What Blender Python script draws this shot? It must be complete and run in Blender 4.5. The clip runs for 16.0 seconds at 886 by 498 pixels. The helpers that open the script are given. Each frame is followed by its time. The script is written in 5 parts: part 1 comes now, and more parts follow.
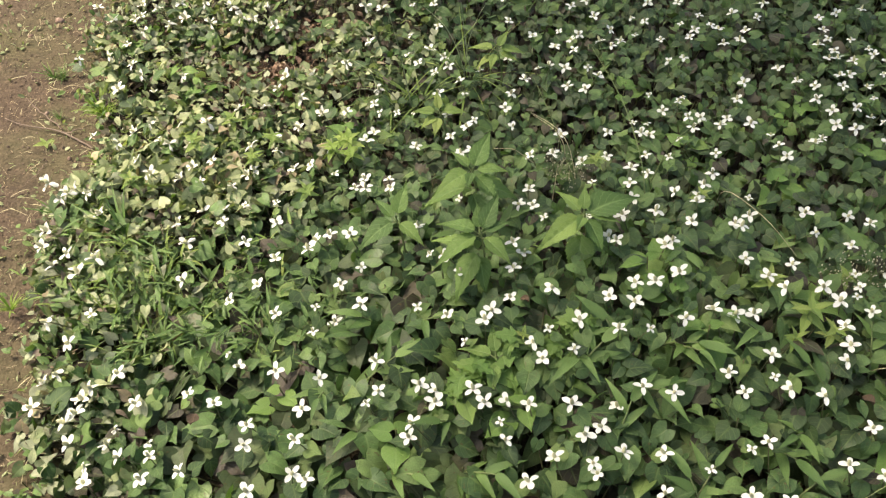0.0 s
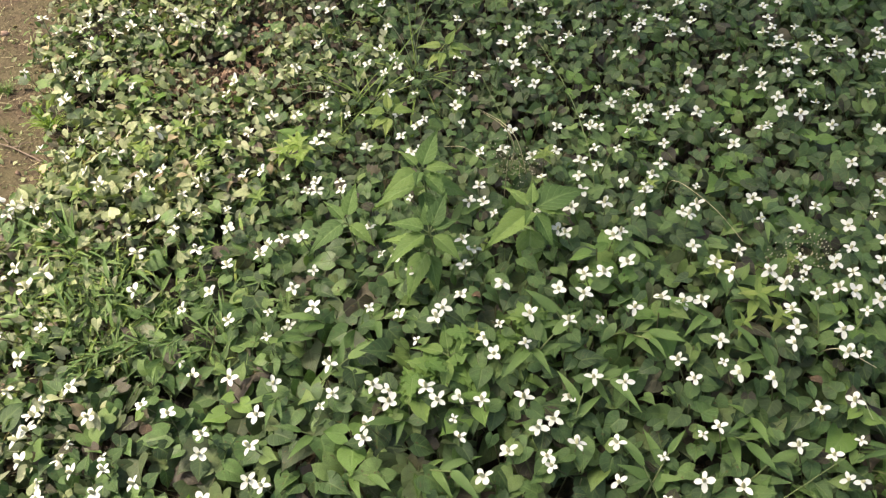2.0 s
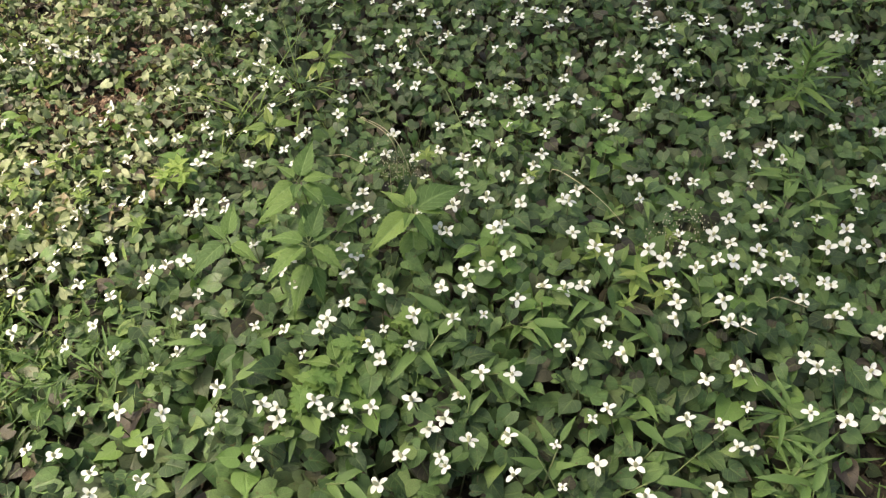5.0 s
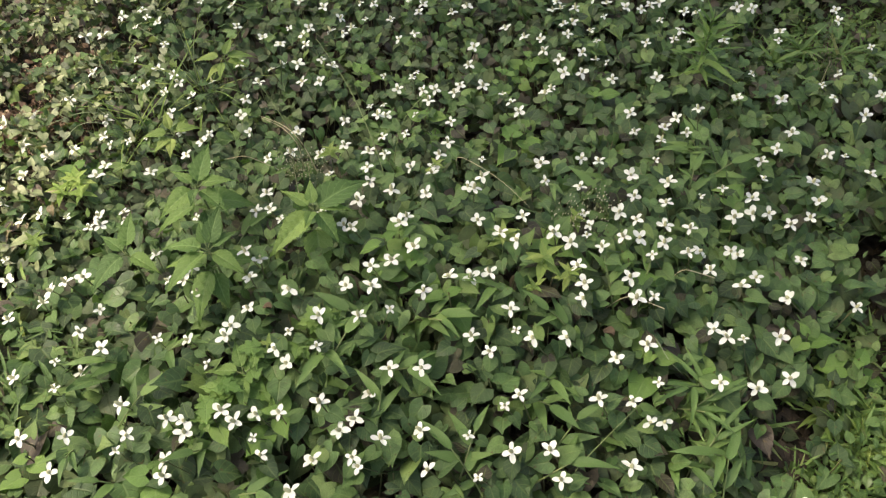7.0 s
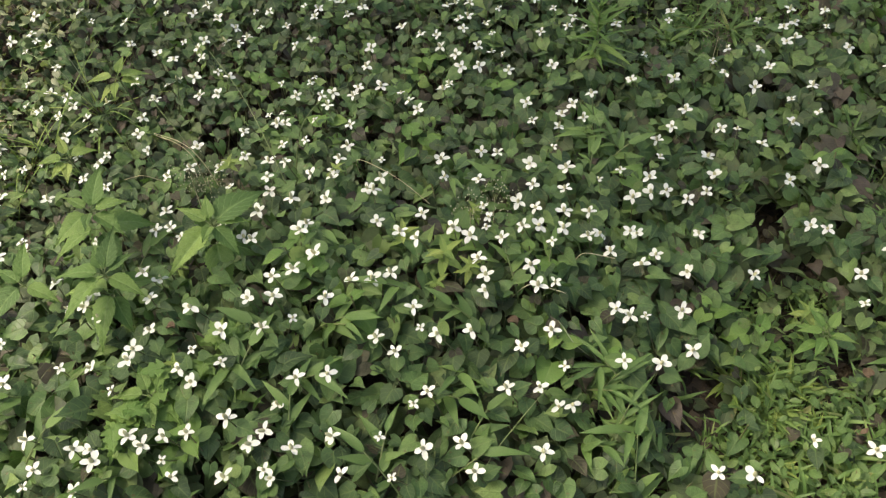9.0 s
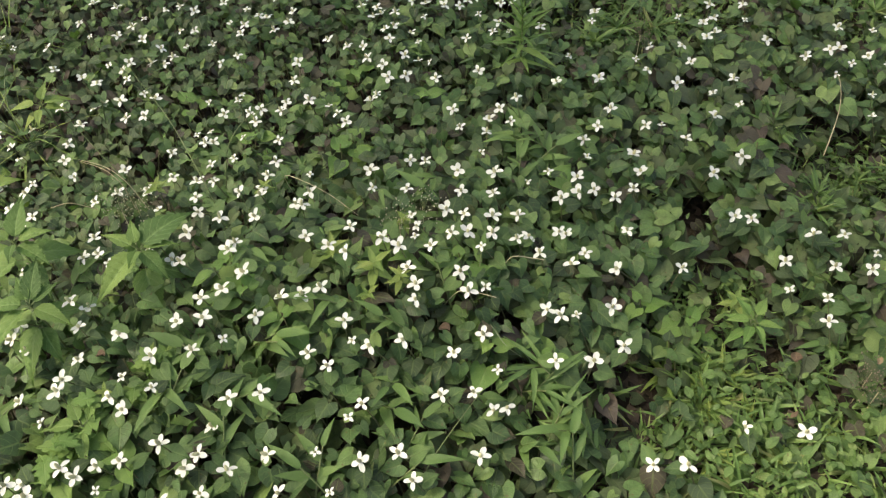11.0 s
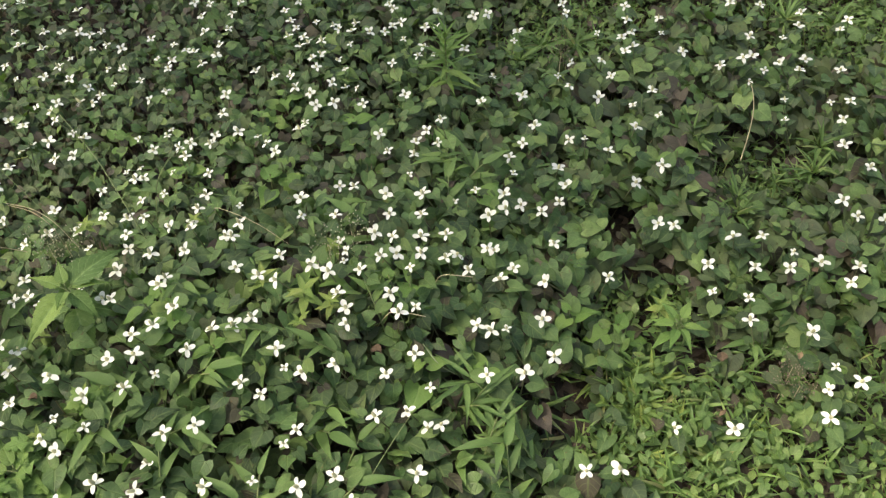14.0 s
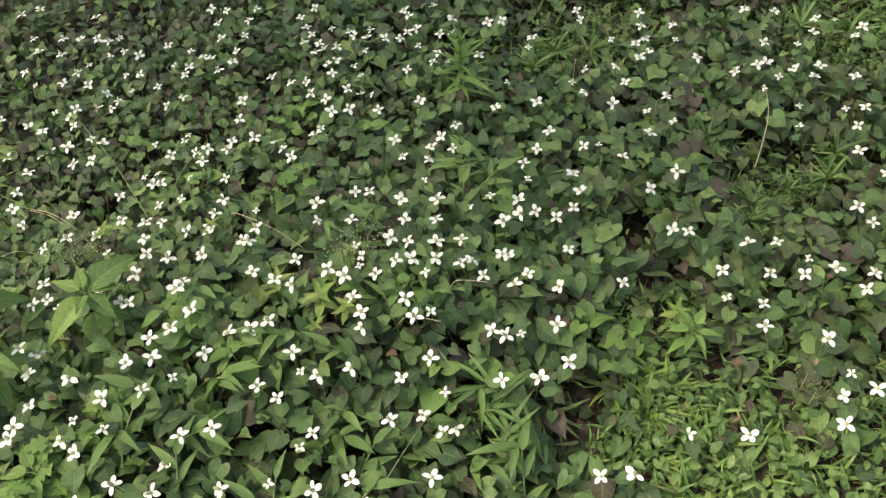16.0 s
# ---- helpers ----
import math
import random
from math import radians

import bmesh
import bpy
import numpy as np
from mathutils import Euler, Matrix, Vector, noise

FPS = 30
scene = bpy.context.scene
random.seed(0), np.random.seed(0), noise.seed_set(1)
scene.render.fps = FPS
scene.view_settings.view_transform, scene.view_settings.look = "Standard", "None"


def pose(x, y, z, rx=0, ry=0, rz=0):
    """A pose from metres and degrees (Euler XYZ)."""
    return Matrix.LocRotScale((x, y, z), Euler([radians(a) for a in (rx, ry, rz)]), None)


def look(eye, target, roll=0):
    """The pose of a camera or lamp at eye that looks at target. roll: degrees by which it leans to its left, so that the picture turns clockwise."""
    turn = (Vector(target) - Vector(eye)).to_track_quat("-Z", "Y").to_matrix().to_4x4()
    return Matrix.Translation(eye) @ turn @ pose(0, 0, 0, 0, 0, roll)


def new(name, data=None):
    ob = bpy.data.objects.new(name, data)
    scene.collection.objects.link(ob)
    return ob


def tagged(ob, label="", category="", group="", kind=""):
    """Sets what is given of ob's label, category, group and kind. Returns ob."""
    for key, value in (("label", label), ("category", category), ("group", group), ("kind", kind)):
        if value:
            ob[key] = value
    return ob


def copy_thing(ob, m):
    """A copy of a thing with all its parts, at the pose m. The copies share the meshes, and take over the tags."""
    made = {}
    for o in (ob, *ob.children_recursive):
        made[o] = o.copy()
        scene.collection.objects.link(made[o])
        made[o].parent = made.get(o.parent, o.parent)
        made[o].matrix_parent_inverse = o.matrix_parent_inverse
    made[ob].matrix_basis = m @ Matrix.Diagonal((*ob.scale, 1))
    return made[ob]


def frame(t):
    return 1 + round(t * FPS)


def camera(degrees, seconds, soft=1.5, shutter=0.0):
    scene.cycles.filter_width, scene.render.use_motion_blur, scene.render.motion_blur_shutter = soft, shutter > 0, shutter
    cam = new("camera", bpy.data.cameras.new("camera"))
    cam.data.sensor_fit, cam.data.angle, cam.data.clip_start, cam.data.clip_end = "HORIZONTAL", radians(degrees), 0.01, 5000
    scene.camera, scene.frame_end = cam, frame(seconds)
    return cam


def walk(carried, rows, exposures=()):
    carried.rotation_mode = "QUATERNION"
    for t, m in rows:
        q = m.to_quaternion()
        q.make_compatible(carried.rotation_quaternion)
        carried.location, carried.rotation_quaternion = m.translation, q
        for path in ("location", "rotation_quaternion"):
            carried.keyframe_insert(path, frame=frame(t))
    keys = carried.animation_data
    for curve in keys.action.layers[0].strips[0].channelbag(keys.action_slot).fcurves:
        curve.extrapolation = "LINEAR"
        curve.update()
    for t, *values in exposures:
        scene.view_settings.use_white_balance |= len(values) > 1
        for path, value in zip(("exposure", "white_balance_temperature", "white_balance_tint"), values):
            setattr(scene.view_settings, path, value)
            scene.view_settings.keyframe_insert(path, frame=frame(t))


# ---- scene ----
# ---------------------------------------------------------------- camera
cam = camera(54.44, 16.0, soft=1.3)
PATH = [
    (0, (0.0, 0.0, 1.55), (0.0, 1.277, 0.01), 1.3),
    (0.5, (0.013, 0.003, 1.548), (0.025, 1.278, 0.008), 1.2),
    (1, (0.023, 0.004, 1.547), (0.048, 1.278, 0.005), 1.1),
    (1.5, (0.037, 0.004, 1.549), (0.076, 1.276, 0.006), 1.0),
    (2, (0.05, -0.003, 1.549), (0.105, 1.274, 0.011), 0.9),
    (2.5, (0.071, -0.003, 1.546), (0.144, 1.276, 0.011), 0.5),
    (3, (0.087, -0.006, 1.548), (0.183, 1.274, 0.013), 0.7),
    (3.5, (0.102, -0.008, 1.546), (0.215, 1.274, 0.015), 0.6),
    (4, (0.124, -0.011, 1.544), (0.259, 1.273, 0.017), 0.3),
    (6.5, (0.241, -0.007, 1.521), (0.496, 1.252, -0.012), -0.8),
    (7, (0.262, -0.01, 1.516), (0.546, 1.237, -0.021), -0.7),
    (7.5, (0.28, -0.016, 1.512), (0.588, 1.225, -0.026), -1.0),
    (8, (0.307, -0.025, 1.517), (0.642, 1.205, -0.024), -1.5),
    (8.5, (0.329, -0.03, 1.521), (0.695, 1.191, -0.021), -1.6),
    (9, (0.349, -0.035, 1.522), (0.742, 1.175, -0.021), -1.6),
    (11.5, (0.42, -0.061, 1.537), (0.917, 1.119, 0.0), -1.9),
    (12, (0.432, -0.066, 1.54), (0.953, 1.107, 0.007), -1.8),
    (12.5, (0.444, -0.074, 1.545), (0.987, 1.092, 0.014), -1.6),
    (13, (0.45, -0.085, 1.55), (1.005, 1.085, 0.025), -1.9),
    (13.5, (0.457, -0.094, 1.555), (1.029, 1.077, 0.038), -1.9),
    (14, (0.459, -0.099, 1.559), (1.03, 1.079, 0.047), -2.1),
    (14.5, (0.461, -0.1, 1.562), (1.03, 1.084, 0.054), -2.5),
    (15, (0.455, -0.095, 1.561), (1.022, 1.089, 0.052), -2.2),
    (15.5, (0.45, -0.097, 1.563), (1.009, 1.093, 0.055), -2.4),
    (16, (0.45, -0.102, 1.565), (1.002, 1.097, 0.063), -2.8),
]
EXPOSURES = [(0.0, 0.47, 6980, 12), (8.5, 0.41, 7030, 10), (11.5, 0.49, 7050, 9), (16.0, 0.64, 7050, 9)]
walk(cam, [(t, look(eye, target, roll)) for t, eye, target, roll in PATH], EXPOSURES)

# ---------------------------------------------------------------- light
SUN_ELEVATION, SUN_ROTATION = radians(58), radians(-70)
world = bpy.data.worlds.new("sky")
scene.world = world
world.use_nodes = True
wn = world.node_tree.nodes
sky = wn.new("ShaderNodeTexSky")
sky.sky_type = "NISHITA"
sky.sun_disc = False
sky.sun_elevation, sky.sun_rotation = SUN_ELEVATION, SUN_ROTATION
sky.air_density, sky.dust_density, sky.ozone_density = 1.0, 6.0, 0.6
wn["Background"].inputs["Strength"].default_value = 0.23
world.node_tree.links.new(sky.outputs["Color"], wn["Background"].inputs["Color"])
sun = new("sun", bpy.data.lights.new("sun", "SUN"))
sun.data.energy, sun.data.angle, sun.data.color = 5.8, radians(7), (1.0, 0.91, 0.76)
sun_way = Vector((math.sin(SUN_ROTATION) * math.cos(SUN_ELEVATION), math.cos(SUN_ROTATION) * math.cos(SUN_ELEVATION), math.sin(SUN_ELEVATION)))
sun.matrix_world = look(sun_way * 20, (0, 0, 0))

# ---------------------------------------------------------------- materials


def nodes_of(name):
    m = bpy.data.materials.new(name)
    m.use_nodes = True
    m.node_tree.nodes.clear()
    return m, m.node_tree.nodes, m.node_tree.links


def add(nodes, links, kind, ins=(), **props):
    n = nodes.new(kind)
    for k, v in props.items():
        if k == "operation":
            n.operation = v
        elif k == "blend_type":
            n.blend_type = v
        elif k == "data_type":
            n.data_type = v
        elif k == "uv_map":
            n.uv_map = v
        elif k == "attribute_name":
            n.attribute_name = v
    for key, v in dict(ins).items():
        sock = n.inputs[key]
        if isinstance(v, bpy.types.NodeSocket):
            links.new(v, sock)
        else:
            sock.default_value = v
    return n


def ramp(nodes, links, fac, stops):
    r = nodes.new("ShaderNodeValToRGB")
    links.new(fac, r.inputs[0])
    while len(r.color_ramp.elements) < len(stops):
        r.color_ramp.elements.new(0.5)
    for e, (p, c) in zip(r.color_ramp.elements, stops):
        e.position, e.color = p, (*c, 1)
    return r.outputs[0]


def chance(n, l):
    """A random number for each leaf, whether it is an object of its own or an island of a larger mesh."""
    geo = add(n, l, "ShaderNodeNewGeometry")
    info = add(n, l, "ShaderNodeObjectInfo")
    s = add(n, l, "ShaderNodeMath", {0: geo.outputs["Random Per Island"], 1: info.outputs["Random"]}, operation="ADD")
    return add(n, l, "ShaderNodeMath", {0: s.outputs[0]}, operation="FRACT").outputs[0]


def leaf_material(name, stops, vein=(0.16, 0.24, 0.08), vein_amount=0.35, rough=0.42, through_light=0.22, pairs=5.0, blotch=0.5, spots=(0.10, 0.075, 0.03)):
    """A leaf: colour by leaf, blotches, pale veins along its own length, a little light through it."""
    m, n, l = nodes_of(name)
    rnd = chance(n, l)
    base = ramp(n, l, rnd, stops)
    uv = add(n, l, "ShaderNodeUVMap", uv_map="leaf")
    sep = add(n, l, "ShaderNodeSeparateXYZ", {0: uv.outputs[0]})
    u, v = sep.outputs[0], sep.outputs[1]
    au = add(n, l, "ShaderNodeMath", {0: u}, operation="ABSOLUTE").outputs[0]
    mid = add(n, l, "ShaderNodeMapRange", {"Value": au, "From Min": 0.02, "From Max": 0.13, "To Min": 1.0, "To Max": 0.0}).outputs[0]
    slant = add(n, l, "ShaderNodeMath", {0: au, 1: -0.32, 2: v}, operation="MULTIPLY_ADD").outputs[0]
    saw = add(n, l, "ShaderNodeMath", {0: slant, 1: pairs}, operation="MULTIPLY").outputs[0]
    tri = add(n, l, "ShaderNodeMath", {0: saw, 1: 0.5}, operation="PINGPONG").outputs[0]
    side = add(n, l, "ShaderNodeMapRange", {"Value": tri, "From Min": 0.0, "From Max": 0.10, "To Min": 0.75, "To Max": 0.0}).outputs[0]
    veins = add(n, l, "ShaderNodeMath", {0: mid, 1: side}, operation="MAXIMUM").outputs[0]
    tex = add(n, l, "ShaderNodeTexCoord").outputs["Object"]
    n1 = add(n, l, "ShaderNodeTexNoise", {"Vector": tex, "Scale": 55.0, "Detail": 3.0}).outputs["Fac"]
    n2 = add(n, l, "ShaderNodeTexNoise", {"Vector": tex, "Scale": 420.0, "Detail": 2.0}).outputs["Fac"]
    shade = add(n, l, "ShaderNodeMapRange", {"Value": n1, "From Min": 0.3, "From Max": 0.7, "To Min": 1 - blotch * 0.5, "To Max": 1 + blotch * 0.5}).outputs[0]
    grain = add(n, l, "ShaderNodeMapRange", {"Value": n2, "From Min": 0.3, "From Max": 0.7, "To Min": 0.85, "To Max": 1.15}).outputs[0]
    gain = add(n, l, "ShaderNodeMath", {0: shade, 1: grain}, operation="MULTIPLY").outputs[0]
    c1 = add(n, l, "ShaderNodeVectorMath", {0: base, 1: (1, 1, 1)}, operation="MULTIPLY")
    l.new(gain, add(n, l, "ShaderNodeCombineXYZ", {0: gain, 1: gain, 2: gain}).inputs[0])
    comb = n[-1].outputs[0]
    l.new(comb, c1.inputs[1])
    va = add(n, l, "ShaderNodeMath", {0: veins, 1: vein_amount}, operation="MULTIPLY").outputs[0]
    c2 = add(n, l, "ShaderNodeMix", {"Factor": va, 6: c1.outputs[0], 7: (*vein, 1)}, data_type="RGBA").outputs[2]
    sp = add(n, l, "ShaderNodeTexNoise", {"Vector": tex, "Scale": 130.0, "Detail": 1.0}).outputs["Fac"]
    spm = add(n, l, "ShaderNodeMapRange", {"Value": sp, "From Min": 0.69, "From Max": 0.74, "To Min": 0.0, "To Max": 0.7}).outputs[0]
    c3 = add(n, l, "ShaderNodeMix", {"Factor": spm, 6: c2, 7: (*spots, 1)}, data_type="RGBA").outputs[2]
    hgt = add(n, l, "ShaderNodeMath", {0: veins, 1: -0.6, 2: n1}, operation="MULTIPLY_ADD").outputs[0]
    bump = add(n, l, "ShaderNodeBump", {"Strength": 0.6, "Distance": 0.0016, "Height": hgt}).outputs[0]
    rgh = add(n, l, "ShaderNodeMapRange", {"Value": n1, "From Min": 0.3, "From Max": 0.7, "To Min": rough - 0.08, "To Max": rough + 0.12}).outputs[0]
    p = add(n, l, "ShaderNodeBsdfPrincipled", {"Base Color": c3, "Roughness": rgh, "Normal": bump, "Specular IOR Level": 0.3})
    warm = add(n, l, "ShaderNodeVectorMath", {0: c3, 1: (1.25, 1.5, 0.55)}, operation="MULTIPLY").outputs[0]
    t = add(n, l, "ShaderNodeBsdfTranslucent", {"Color": warm, "Normal": bump})
    mix = add(n, l, "ShaderNodeMixShader", {0: through_light, 1: p.outputs[0], 2: t.outputs[0]})
    l.new(mix.outputs[0], add(n, l, "ShaderNodeOutputMaterial").inputs[0])
    return m


def plain_material(name, stops, rough=0.7, scale=40.0, bump=0.4, dist=0.002, through_light=0.0, metal=0.0, fine=8.0):
    """Colour from two scales of noise, with relief."""
    m, n, l = nodes_of(name)
    tex = add(n, l, "ShaderNodeTexCoord").outputs["Object"]
    rnd = chance(n, l)
    n1 = add(n, l, "ShaderNodeTexNoise", {"Vector": tex, "Scale": scale, "Detail": 6.0, "Roughness": 0.65}).outputs["Fac"]
    n2 = add(n, l, "ShaderNodeTexNoise", {"Vector": tex, "Scale": scale * fine, "Detail": 3.0}).outputs["Fac"]
    s = add(n, l, "ShaderNodeMath", {0: n2, 1: 0.4, 2: n1}, operation="MULTIPLY_ADD").outputs[0]
    s = add(n, l, "ShaderNodeMath", {0: rnd, 1: 0.35, 2: s}, operation="MULTIPLY_ADD").outputs[0]
    s = add(n, l, "ShaderNodeMapRange", {"Value": s, "From Min": 0.45, "From Max": 1.3}).outputs[0]
    c = ramp(n, l, s, stops)
    b = add(n, l, "ShaderNodeBump", {"Strength": bump, "Distance": dist, "Height": s}).outputs[0]
    p = add(n, l, "ShaderNodeBsdfPrincipled", {"Base Color": c, "Roughness": rough, "Normal": b, "Specular IOR Level": 0.3})
    out = p.outputs[0]
    if through_light:
        t = add(n, l, "ShaderNodeBsdfTranslucent", {"Color": c})
        out = add(n, l, "ShaderNodeMixShader", {0: through_light, 1: out, 2: t.outputs[0]}).outputs[0]
    l.new(out, add(n, l, "ShaderNodeOutputMaterial").inputs[0])
    return m


HEART = leaf_material("heart_leaf", [(0.0, (0.036, 0.062, 0.025)), (0.30, (0.051, 0.094, 0.033)), (0.55, (0.072, 0.130, 0.041)), (0.78, (0.096, 0.163, 0.049)), (0.955, (0.140, 0.206, 0.062)), (0.96, (0.050, 0.046, 0.026)), (1.0, (0.040, 0.036, 0.024))], vein=(0.15, 0.21, 0.07), vein_amount=0.38, rough=0.46)
# Old purplish leaves, with the shade of the lower layers put into their colour.
OLD_SHADED_HEART = leaf_material("old_shaded_heart_leaf", [(0.0, (0.042, 0.058, 0.027)), (0.40, (0.060, 0.088, 0.034)), (0.80, (0.076, 0.112, 0.038)), (0.84, (0.066, 0.062, 0.038)), (1.0, (0.058, 0.046, 0.034))], vein=(0.10, 0.11, 0.05), vein_amount=0.2, rough=0.55, through_light=0.14)
LANCE = leaf_material("lance_leaf", [(0.0, (0.056, 0.112, 0.027)), (0.5, (0.080, 0.150, 0.036)), (1.0, (0.118, 0.196, 0.048))], vein_amount=0.25, pairs=0.0, blotch=0.3)
NETTLE = leaf_material("nettle_leaf", [(0.0, (0.064, 0.122, 0.032)), (0.5, (0.098, 0.174, 0.042)), (1.0, (0.170, 0.256, 0.062))], vein=(0.22, 0.32, 0.12), vein_amount=0.45, pairs=7.0, rough=0.55, blotch=0.25)
GRASS = leaf_material("grass_blade", [(0.0, (0.066, 0.128, 0.033)), (0.45, (0.095, 0.172, 0.044)), (0.90, (0.138, 0.218, 0.058)), (1.0, (0.24, 0.25, 0.10))], vein_amount=0.15, pairs=0.0, blotch=0.3)
# Yellow-green raised towards pale so that the small leaves read as sunlit.
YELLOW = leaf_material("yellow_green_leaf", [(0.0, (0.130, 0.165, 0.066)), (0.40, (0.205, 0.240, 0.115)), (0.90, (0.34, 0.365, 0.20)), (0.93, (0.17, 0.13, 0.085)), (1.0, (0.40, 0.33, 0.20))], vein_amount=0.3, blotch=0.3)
PALE = leaf_material("pale_leaf", [(0.0, (0.115, 0.185, 0.040)), (0.6, (0.165, 0.235, 0.052)), (1.0, (0.22, 0.275, 0.070))], vein_amount=0.3, blotch=0.3)
# Dusty grey-green leaves, raised in tone to carry the sun on their side.
DUSTY_SUNLIT = leaf_material("dusty_sunlit_leaf", [(0.0, (0.150, 0.168, 0.108)), (0.35, (0.225, 0.246, 0.158)), (0.82, (0.305, 0.330, 0.208)), (0.85, (0.090, 0.070, 0.056)), (0.95, (0.130, 0.098, 0.078)), (1.0, (0.21, 0.165, 0.12))], vein=(0.2, 0.22, 0.12), vein_amount=0.3, rough=0.62, spots=(0.17, 0.12, 0.07))
LIME = leaf_material("lime_grass", [(0.0, (0.165, 0.255, 0.048)), (0.6, (0.235, 0.325, 0.070)), (1.0, (0.32, 0.40, 0.11))], vein_amount=0.15, pairs=0.0, blotch=0.2, through_light=0.35)
FRESH = leaf_material("fresh_leaf", [(0.0, (0.085, 0.165, 0.034)), (0.6, (0.115, 0.205, 0.044)), (1.0, (0.15, 0.235, 0.055))], vein_amount=0.3, blotch=0.3)
SMALL = leaf_material("small_leaf", [(0.0, (0.063, 0.116, 0.032)), (0.6, (0.094, 0.160, 0.044)), (1.0, (0.138, 0.200, 0.060))], vein_amount=0.2, blotch=0.3)
DEAD = leaf_material("dead_leaf", [(0.0, (0.045, 0.032, 0.02)), (0.4, (0.085, 0.058, 0.035)), (0.75, (0.14, 0.098, 0.058)), (1.0, (0.27, 0.20, 0.12))], vein=(0.18, 0.13, 0.08), rough=0.75, through_light=0.1)
LITTER = leaf_material("dry_scrap", [(0.0, (0.11, 0.076, 0.050)), (0.5, (0.21, 0.155, 0.102)), (1.0, (0.38, 0.305, 0.205))], vein=(0.2, 0.15, 0.1), rough=0.8, through_light=0.1)
RUSTY = leaf_material("rusty_scrap", [(0.0, (0.06, 0.036, 0.026)), (0.4, (0.13, 0.078, 0.054)), (0.8, (0.24, 0.155, 0.105)), (1.0, (0.40, 0.31, 0.22))], vein=(0.2, 0.14, 0.1), rough=0.8, through_light=0.1)
# Dark litter colour that carries the deep shade on the bed's floor.
SHADE_LITTER = leaf_material("shade_litter_leaf", [(0.0, (0.018, 0.015, 0.011)), (0.6, (0.034, 0.027, 0.019)), (1.0, (0.060, 0.046, 0.031))], vein=(0.07, 0.05, 0.035), rough=0.8, through_light=0.05)
BRACT = plain_material("white_bract", [(0.0, (0.61, 0.645, 0.55)), (0.5, (0.67, 0.69, 0.62)), (1.0, (0.73, 0.74, 0.69))], rough=0.6, scale=120, bump=0.3, dist=0.0006, through_light=0.25)
# Limp cream bracts, whitened to carry the sun on the dry side.
FADED = plain_material("faded_bract", [(0.0, (0.60, 0.58, 0.46)), (0.5, (0.73, 0.72, 0.63)), (1.0, (0.78, 0.77, 0.70))], rough=0.7, scale=120, bump=0.4, dist=0.0008, through_light=0.25)
SPIKE = plain_material("flower_spike", [(0.0, (0.30, 0.30, 0.15)), (0.5, (0.45, 0.45, 0.25)), (1.0, (0.62, 0.61, 0.36))], rough=0.8, scale=500, bump=1.0, dist=0.001)
STEM = plain_material("stem", [(0.0, (0.06, 0.075, 0.03)), (0.5, (0.10, 0.115, 0.045)), (1.0, (0.15, 0.12, 0.06))], rough=0.55, scale=60)
GREEN_STEM = plain_material("green_stem", [(0.0, (0.07, 0.11, 0.03)), (0.6, (0.13, 0.17, 0.06)), (1.0, (0.22, 0.24, 0.10))], rough=0.55, scale=60)
PALE_BLADE = plain_material("pale_grass_blade", [(0.0, (0.13, 0.17, 0.08)), (0.5, (0.22, 0.26, 0.13)), (1.0, (0.36, 0.39, 0.22))], rough=0.5, scale=60)
GRAIN = plain_material("seed_grain", [(0.0, (0.30, 0.28, 0.17)), (0.5, (0.44, 0.42, 0.28)), (1.0, (0.60, 0.58, 0.42))], rough=0.7, scale=300)
STRAW = plain_material("straw", [(0.0, (0.22, 0.18, 0.10)), (0.5, (0.38, 0.34, 0.20)), (1.0, (0.55, 0.51, 0.33))], rough=0.7, scale=80)
TWIG = plain_material("twig_bark", [(0.0, (0.10, 0.07, 0.05)), (0.5, (0.19, 0.145, 0.11)), (1.0, (0.30, 0.24, 0.19))], rough=0.85, scale=90, bump=0.8)
STONE = plain_material("stone", [(0.0, (0.16, 0.10, 0.07)), (0.5, (0.28, 0.19, 0.14)), (1.0, (0.40, 0.31, 0.25))], rough=0.85, scale=60, bump=0.7)


